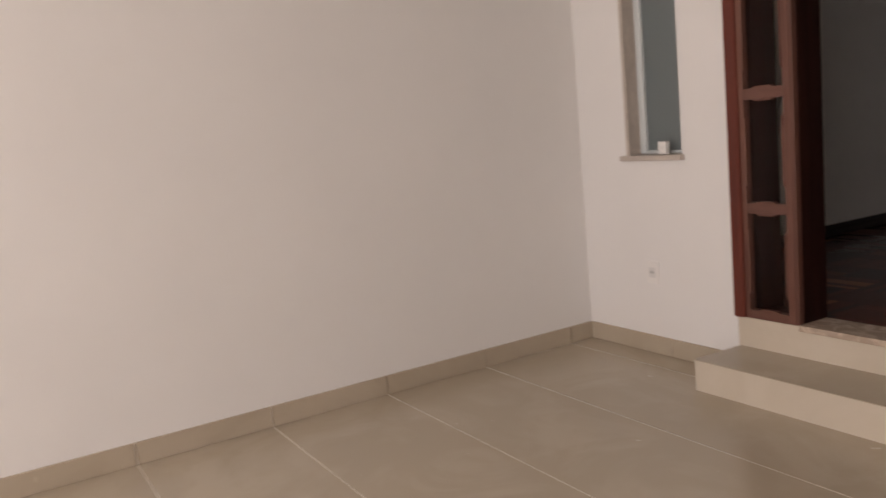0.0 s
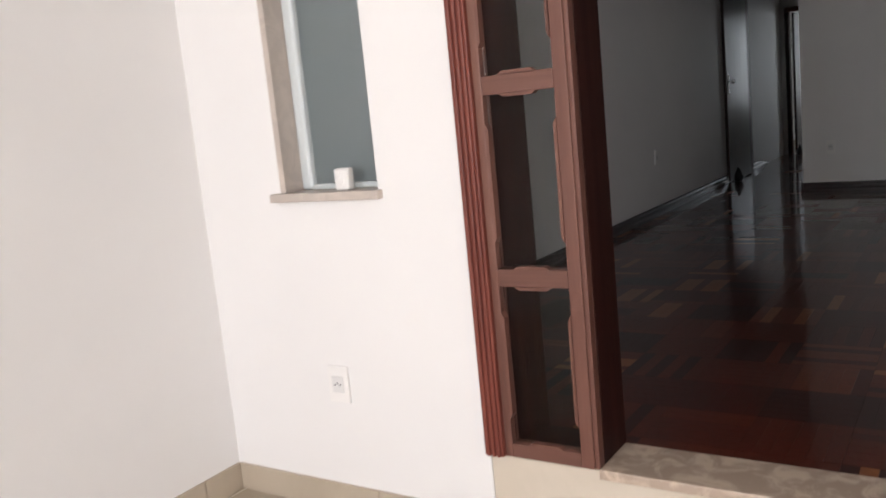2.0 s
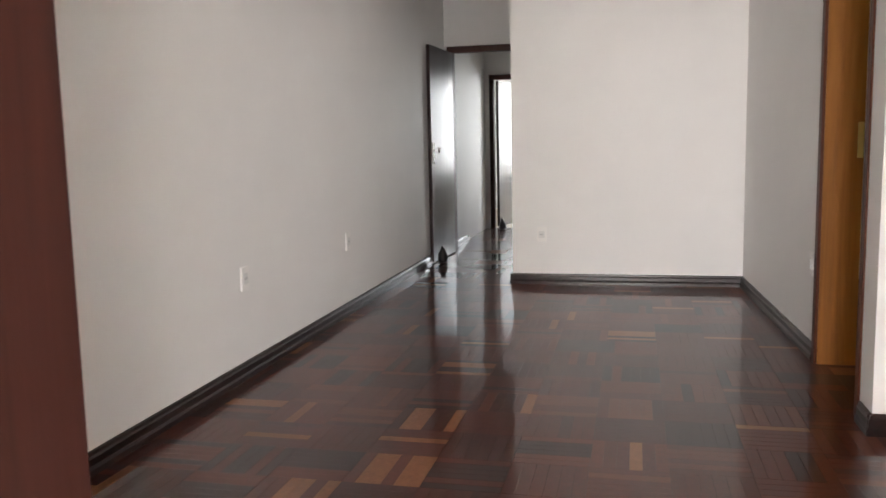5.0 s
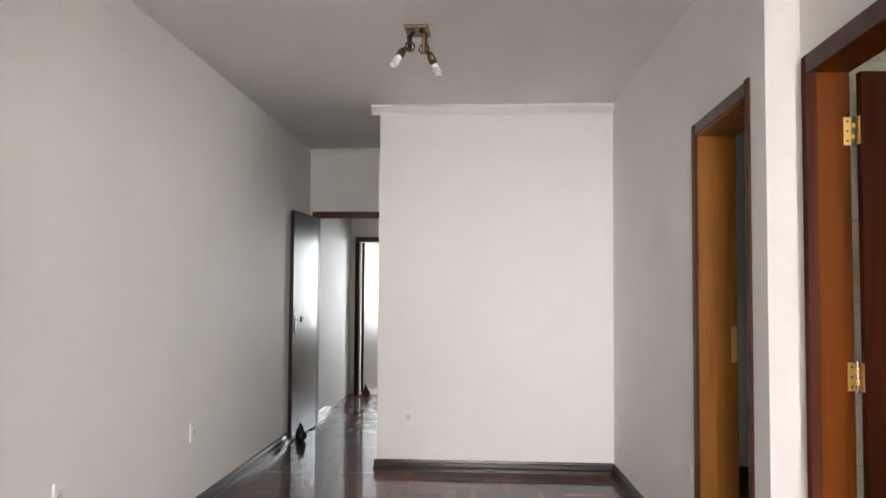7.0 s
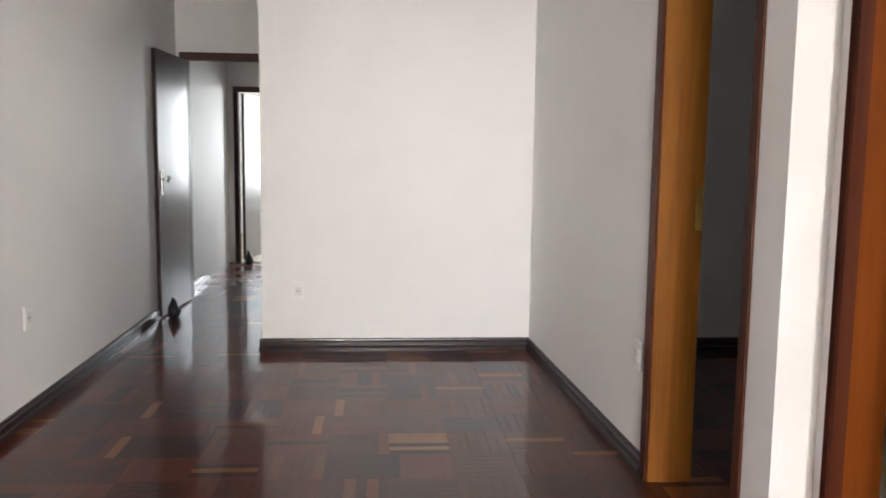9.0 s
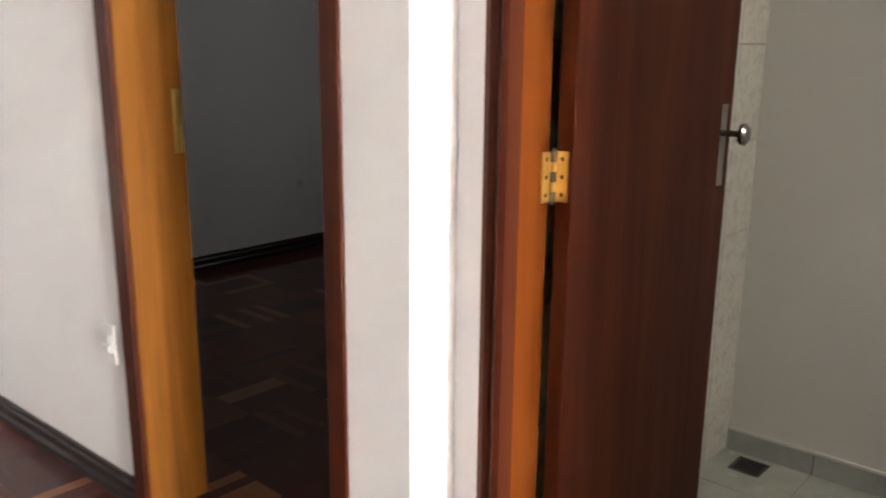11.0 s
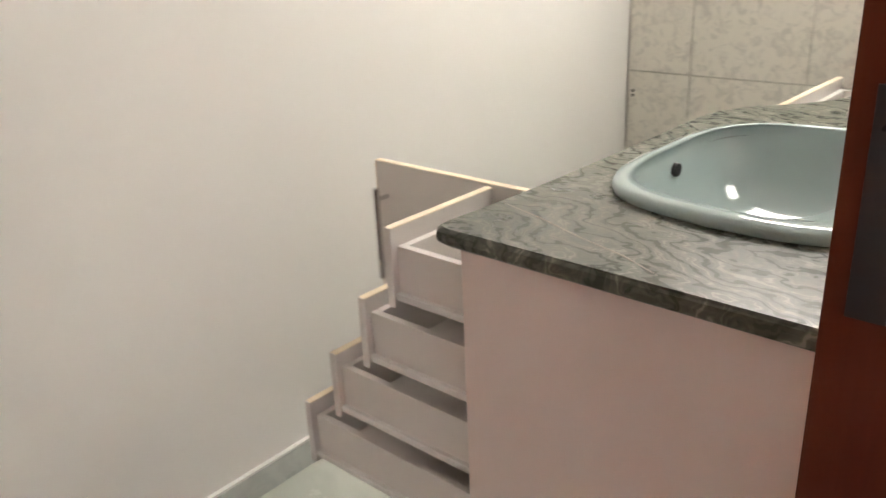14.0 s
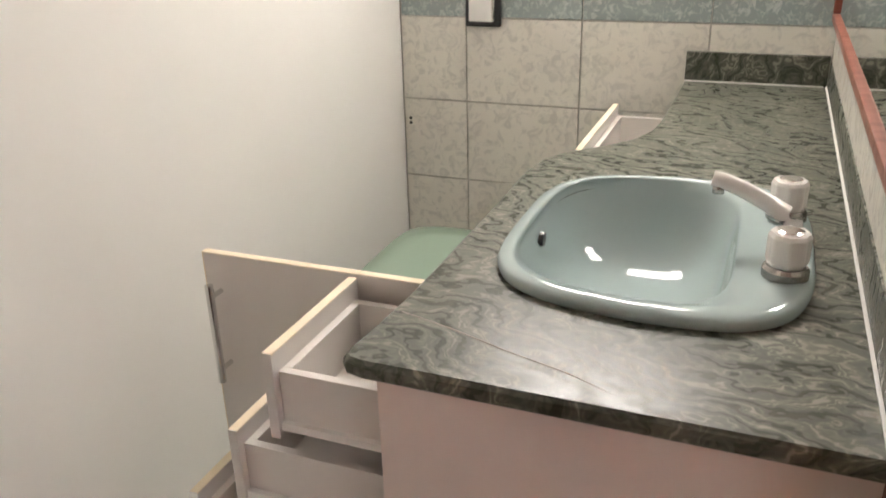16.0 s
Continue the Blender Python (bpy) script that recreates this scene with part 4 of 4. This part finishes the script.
def drawer(xf, z_top, y0, y1, height, depth, side_h, label):
    """A pulled-out drawer; xf is the outer face of its front."""
    top = tagged(new("drawer"), label, "drawer", "open drawers of the vanity")
    z0 = z_top - height
    t = 0.016
    front = part("front", box((xf - t, y0, z0), (xf, y1, z_top - 0.0018), 0.001), MELAMINE, top)
    part("edge_band", box((xf - t + 0.0002, y0, z_top - 0.0017), (xf - 0.0002, y1, z_top), 0.0004), EDGE, front, "cream edge band")
    part("edge_band", box((xf - t + 0.0002, y1 + 0.0001, z0), (xf - 0.0002, y1 + 0.0014, z_top), 0.0004), MELAMINE, front)
    zb = z0 + 0.018
    for ya in (y1 - 0.026, y0 + 0.012):
        sd = part("side", box((xf - t - depth, ya, zb), (xf - t - 0.0003, ya + 0.014, zb + side_h), 0.001), MELAMINE, top)
        part("runner", box((xf - t - depth, ya + (0.0142 if ya > (y0 + y1) / 2 else -0.010), zb - 0.004), (xf - t - 0.002, ya + (0.0242 if ya > (y0 + y1) / 2 else -0.0002), zb + 0.008), 0.001), WHITE_PLASTIC, sd, "white metal runner")
    part("back", box((xf - t - depth, y0 + 0.0265, zb), (xf - t - depth + 0.014, y1 - 0.0265, zb + side_h), 0.001), MELAMINE, top)
    part("inner_front", box((xf - t - 0.0143, y0 + 0.0265, zb), (xf - t - 0.0005, y1 - 0.0265, zb + side_h), 0.001), MELAMINE, top)
    part("bottom", box((xf - t - depth + 0.0145, y0 + 0.0265, zb), (xf - t - 0.0145, y1 - 0.0265, zb + 0.006)), MELAMINE, top)
    yc = (y0 + y1) / 2
    hd = part("handle", tube([(xf + 0.028, yc - 0.06, z_top - 0.05), (xf + 0.028, yc + 0.06, z_top - 0.05)], 0.0055, 12), CHROME, top, "chrome bar handle")
    for dy in (-0.045, 0.045):
        part("post", tube([(xf + 0.0002, yc + dy, z_top - 0.05), (xf + 0.028, yc + dy, z_top - 0.05)], 0.0042, 10), CHROME, hd)


drawer(0.372, 0.820, 5.105, 5.372, 0.142, 0.42, 0.090, "white drawer with cream edging pulled partly out, topmost")
drawer(0.450, 0.673, 5.105, 5.372, 0.138, 0.42, 0.090, "white drawer with cream edging pulled half out, second")
drawer(0.545, 0.531, 5.105, 5.372, 0.138, 0.42, 0.090, "white drawer with cream edging pulled far out, third")
drawer(0.640, 0.389, 5.105, 5.372, 0.142, 0.42, 0.090, "white drawer with cream edging pulled fully out, lowest")
drawer(0.172, 0.830, 3.78, 4.29, 0.16, 0.30, 0.11, "white drawer pulled out beside the tiled wall")


# ---- mirror, toilet, flush valve, floor drain ----
def wall_mirror():
    x = BX0 + 0.0105
    y0, y1, z0, z1 = 3.61, 5.33, 1.06, 1.95
    top = tagged(new("wall_mirror"), "large mirror in a red-brown wooden frame above the basin", "mirror")
    part("mirror_glass", box((x, y0 + 0.02, z0 + 0.02), (x + 0.006, y1 - 0.02, z1 - 0.02)), MIRROR, top, "silvered mirror glass")
    part("frame_rail", box((x, y0, z0), (x + 0.016, y1, z0 + 0.022), 0.004), MAHOGANY_X, top)
    part("frame_rail", box((x, y0, z1 - 0.022), (x + 0.016, y1, z1), 0.004), MAHOGANY_X, top)
    part("frame_stile", box((x, y0, z0 + 0.0225), (x + 0.016, y0 + 0.022, z1 - 0.0225), 0.004), MAHOGANY, top)
    part("frame_stile", box((x, y1 - 0.022, z0 + 0.0225), (x + 0.016, y1, z1 - 0.0225), 0.004), MAHOGANY, top)


wall_mirror()


def toilet():
    top = tagged(new("toilet"), "pale green ceramic toilet with closed lid by the tiled wall", "toilet")

    def shell(prof, n=36):
        bm = bmesh.new()
        rings = []
        for a, bf, bb, z, cy in prof:
            ring = []
            for k in range(n):
                t = 2 * math.pi * k / n
                c, s = math.cos(t), math.sin(t)
                ring.append(bm.verts.new((0.60 + a * math.copysign(abs(c) ** 0.5, c), cy + (bf if s > 0 else bb) * math.copysign(abs(s) ** 0.5, s), z)))
            rings.append(ring)
        for r0, r1 in zip(rings, rings[1:]):
            for k in range(n):
                bm.faces.new((r0[k], r0[(k + 1) % n], r1[(k + 1) % n], r1[k]))
        bm.faces.new(rings[0][::-1])
        bm.faces.new(rings[-1])
        return bm

    part("bowl", shell([(0.11, 0.20, 0.17, 0.0, 4.10), (0.10, 0.17, 0.17, 0.12, 4.10), (0.14, 0.26, 0.19, 0.27, 4.12), (0.178, 0.33, 0.22, 0.36, 4.12), (0.182, 0.34, 0.23, 0.385, 4.12)]), TOILET_GLAZE, top, "", True)
    part("seat", shell([(0.186, 0.345, 0.22, 0.386, 4.12), (0.188, 0.35, 0.225, 0.395, 4.12), (0.186, 0.345, 0.22, 0.403, 4.12)]), TOILET_GLAZE, top, "", True)
    part("lid", shell([(0.186, 0.345, 0.22, 0.404, 4.12), (0.190, 0.352, 0.225, 0.412, 4.12), (0.182, 0.335, 0.215, 0.424, 4.12), (0.10, 0.2, 0.12, 0.430, 4.12)]), TOILET_GLAZE, top, "closed pale green lid", True)


toilet()


def flush_valve():
    y = BY0 + 0.001
    top = tagged(finish("flush_valve", box((0.585, y, 1.012), (0.705, y + 0.018, 1.18), 0.006, 3), BLACK), "black wall flush valve with a chrome push plate", "flush valve")
    part("push_plate", box((0.600, y + 0.0182, 1.028), (0.690, y + 0.036, 1.165), 0.009, 3), CHROME, top, "chrome push plate")


flush_valve()


def tile_holes():
    for z in (0.686, 0.669):
        bm = lathe((0.922, BY0 + 0.0008, z), [(0.0055, 0.0), (0.0055, 0.003), (0.004, 0.0032)], 12, "y")
        tagged(finish("screw_plug", bm, BLACK), "small dark screw plug in the wall tile", "plug")


tile_holes()


def floor_drain():
    top = tagged(finish("floor_drain", box((0.755, 6.255, 0.0006), (0.858, 6.355, 0.0035), 0.001), STEEL), "dark metal floor drain grate in the tiles", "drain")
    for k in range(6):
        part("slot", box((0.767 + 0.014 * k, 6.265, 0.0036), (0.775 + 0.014 * k, 6.345, 0.0044)), BLACK, top)


floor_drain()


# ---- tiles ----
def shared_tile(name, sx, sy, sz, mat, bevel=0.0015):
    bm = box((0, 0, 0), (sx, sy, sz))
    top = [v for v in bm.verts if v.co.z > sz * 0.5]
    for v in top:
        v.co.x += bevel if v.co.x < sx / 2 else -bevel
        v.co.y += bevel if v.co.y < sy / 2 else -bevel
    bmesh.ops.recalc_face_normals(bm, faces=bm.faces)
    me = bpy.data.meshes.new(name)
    bm.to_mesh(me)
    bm.free()
    me.materials.append(mat)
    return me


def lay(name, me, parent, m):
    ob = new(name, me)
    ob.parent = parent
    ob.matrix_world = m
    return ob


def cells(lo, hi, origin, step):
    """Start and end of each tile between lo and hi on a grid."""
    k = math.floor((lo - origin) / step)
    out = []
    while origin + k * step < hi - 0.004:
        a, b = max(lo, origin + k * step), min(hi, origin + (k + 1) * step)
        if b - a > 0.012:
            out.append((a, b))
        k += 1
    return out


MESHES = {}


def sized(name, sx, sy, sz, mat):
    key = (name, round(sx, 3), round(sy, 3), mat.name)
    if key not in MESHES:
        MESHES[key] = shared_tile(name, sx, sy, sz, mat)
    return MESHES[key]


def garage_tiles():
    bed = bpy.data.objects["floor_garage_bed"]
    g = 0.0032
    for x0, x1 in cells(-3.44, 2.40, -0.86, 2.54):
        for y0, y1 in cells(-3.2, 3.51, 0.80, 0.632):
            lay("tile", sized("floor_tile", x1 - x0 - g, y1 - y0 - g, 0.006, PORCELAIN), bed, Matrix.Translation((x0 + g / 2, y0 + g / 2, PORCH_Z - 0.006)))
    wall = bpy.data.objects["wall_garage_left"]
    for y0, y1 in cells(-3.2, 3.508, 0.80, 0.632):
        lay("skirting_tile", sized("skirting_tile", (y1 - y0) * 1.0007 - g, 0.102, 0.009, PORCELAIN), wall, Matrix.Translation((garage_x(y0), y0 + g / 2, PORCH_Z)) @ pose(0, 0, 0, 0, 0, 2.12) @ Matrix(((0, 0, 1, 0), (1, 0, 0, 0), (0, 1, 0, 0), (0, 0, 0, 1))))
    wall = bpy.data.objects["wall_front"]
    lay("skirting_tile", sized("skirting_tile", 0.652, 0.102, 0.009, PORCELAIN), wall, Matrix.Translation((-3.41, FRONT, PORCH_Z)) @ Matrix(((1, 0, 0, 0), (0, 0, -1, 0), (0, 1, 0, 0), (0, 0, 0, 1))))
    lay("skirting_tile", sized("skirting_tile", 0.49, 0.102, 0.009, PORCELAIN), wall, Matrix.Translation((-2.756, FRONT, PORCH_Z)) @ Matrix(((1, 0, 0, 0), (0, 0, -1, 0), (0, 1, 0, 0), (0, 0, 0, 1))))


garage_tiles()


def bathroom_tiles():
    g = 0.003
    fl = bpy.data.objects["floor_bathroom"]
    for x0, x1 in cells(BX0, BX1 + 0.04, 0.638 - 0.343 * 4, 0.343):
        for y0, y1 in cells(BY0, BY1, 5.451 - 0.343 * 6, 0.343):
            lay("tile", sized("bath_tile", x1 - x0 - g, y1 - y0 - g, 0.006, BATH_TILE), fl, Matrix.Translation((x0 + g / 2, y0 + g / 2, -0.006)))
    # skirting on the painted wall
    wall = bpy.data.objects["wall_bathroom_plain"]
    for y0, y1 in cells(BY0, BY1, 5.451 - 0.343 * 6, 0.343):
        lay("skirting_tile", sized("bath_skirting", y1 - y0 - g, 0.072, 0.012, SKIRT_TILE), wall, Matrix.Translation((BX1 + 0.046 - 0.0195 * (y1 - BY0), y1 - g / 2, 0.0)) @ pose(0, 0, 0, 0, 0, 1.12) @ Matrix(((0, 0, -1, 0), (-1, 0, 0, 0), (0, 1, 0, 0), (0, 0, 0, 1))))
    bm = prism([(BX1 + 0.034, BY0), (BX1 + 0.047, BY0), (BX1 - 0.009, BY1), (BX1 - 0.022, BY1)], 0.0725, 0.079)
    part("skirting_cap", bm, SILICONE, wall, "pale grout line")
    g = 0.0025
    rows = [z for z in cells(0.0, CEILING, 0.757 - 0.2815 * 4, 0.2815)]
    wall = bpy.data.objects["wall_bathroom_tiled"]
    for x0, x1 in cells(BX0, BX1 + 0.04, 0.709 - 0.389 * 4, 0.389):
        for z0, z1 in rows:
            mat = BORDER_TILE if 1.0 < z0 < 1.2 else WALL_TILE
            lay("tile", sized("wall_tile", x1 - x0 - g, z1 - z0 - g, 0.006, mat), wall, Matrix.Translation((x1 - g / 2, BY0 - 0.006, z0 + g / 2)) @ Matrix(((-1, 0, 0, 0), (0, 0, 1, 0), (0, 1, 0, 0), (0, 0, 0, 1))))
    wall = bpy.data.objects["wall_bathroom_side"]
    for x0, x1 in cells(BX0, BX1 + 0.04, 0.709 - 0.389 * 4, 0.389):
        for z0, z1 in rows:
            lay("tile", sized("wall_tile", x1 - x0 - g, z1 - z0 - g, 0.006, WALL_TILE), wall, Matrix.Translation((x0 + g / 2, BY1 + 0.006, z0 + g / 2)) @ Matrix(((1, 0, 0, 0), (0, 0, -1, 0), (0, 1, 0, 0), (0, 0, 0, 1))))
    wall = bpy.data.objects["wall_bathroom_door"]
    for y0, y1 in cells(BY0, 5.578, BY0, 0.389):
        for z0, z1 in rows:
            mat = BORDER_TILE if 1.0 < z0 < 1.2 else WALL_TILE
            lay("tile", sized("wall_tile", y1 - y0 - g, z1 - z0 - g, 0.006, mat), wall, Matrix.Translation((BX0 + 0.0005, y0 + g / 2, z0 + g / 2)) @ Matrix(((0, 0, 1, 0), (1, 0, 0, 0), (0, 1, 0, 0), (0, 0, 0, 1))))


bathroom_tiles()


# ---- parquet ----
def parquet():
    size, strips = BLOCK, 6
    w = size / strips
    g = 0.0004
    hall = bpy.data.objects["floor_hall"]
    verts, faces = [], []
    me_x = shared_tile("strip", size - g, w - g, 0.004, PARQUET, 0.0003)
    me_y = shared_tile("strip_turned", w - g, size - g, 0.004, PARQUET, 0.0003)
    count = 0

    def block(x0, y0, x1, y1):
        k = len(verts)
        e = 0.0003
        verts.extend([(x0, y0, -0.004), (x1, y0, -0.004), (x1, y1, -0.004), (x0, y1, -0.004),
                      (x0 + e, y0 + e, 0), (x1 - e, y0 + e, 0), (x1 - e, y1 - e, 0), (x0 + e, y1 - e, 0)])
        faces.extend([(k + 4, k + 5, k + 6, k + 7), (k, k + 1, k + 5, k + 4), (k + 1, k + 2, k + 6, k + 5), (k + 2, k + 3, k + 7, k + 6), (k + 3, k, k + 4, k + 7)])

    for j in range(40):
        for i in range(22):
            x, y = BLOCK_X + i * size, BLOCK_Y + j * size
            for k in range(strips):
                if (i + j) % 2:
                    px, py, sx, sy, me = x, y + k * w, size - g, w - g, me_x
                else:
                    px, py, sx, sy, me = x + k * w, y, w - g, size - g, me_y
                x1 = min(px + sx, 2.35 if 6.43 < py < 9.69 else -0.421)
                y0, y1 = max(py, 3.692), min(py + sy, 9.69 if px > -0.6 else 14.26)
                if py < 6.43 < py + sy and px > -0.421:
                    y0, x1 = 6.43, min(px + sx, 2.35)
                if x1 - px < 0.01 or y1 - y0 < 0.01:
                    continue
                if count < 300 and 5.4 < y < 7.65 and -2.85 < x < -0.9:
                    lay("parquet_strip", me, hall, Matrix.Translation((px, py, -0.004)))
                    count += 1
                else:
                    block(px, y0, x1, y1)
    me = bpy.data.meshes.new("parquet_strips")
    me.from_pydata(verts, [], faces)
    me.materials.append(PARQUET)
    rest = new("parquet_strips", me)
    rest.parent = hall
    rest["kind"] = "stuff"


parquet()
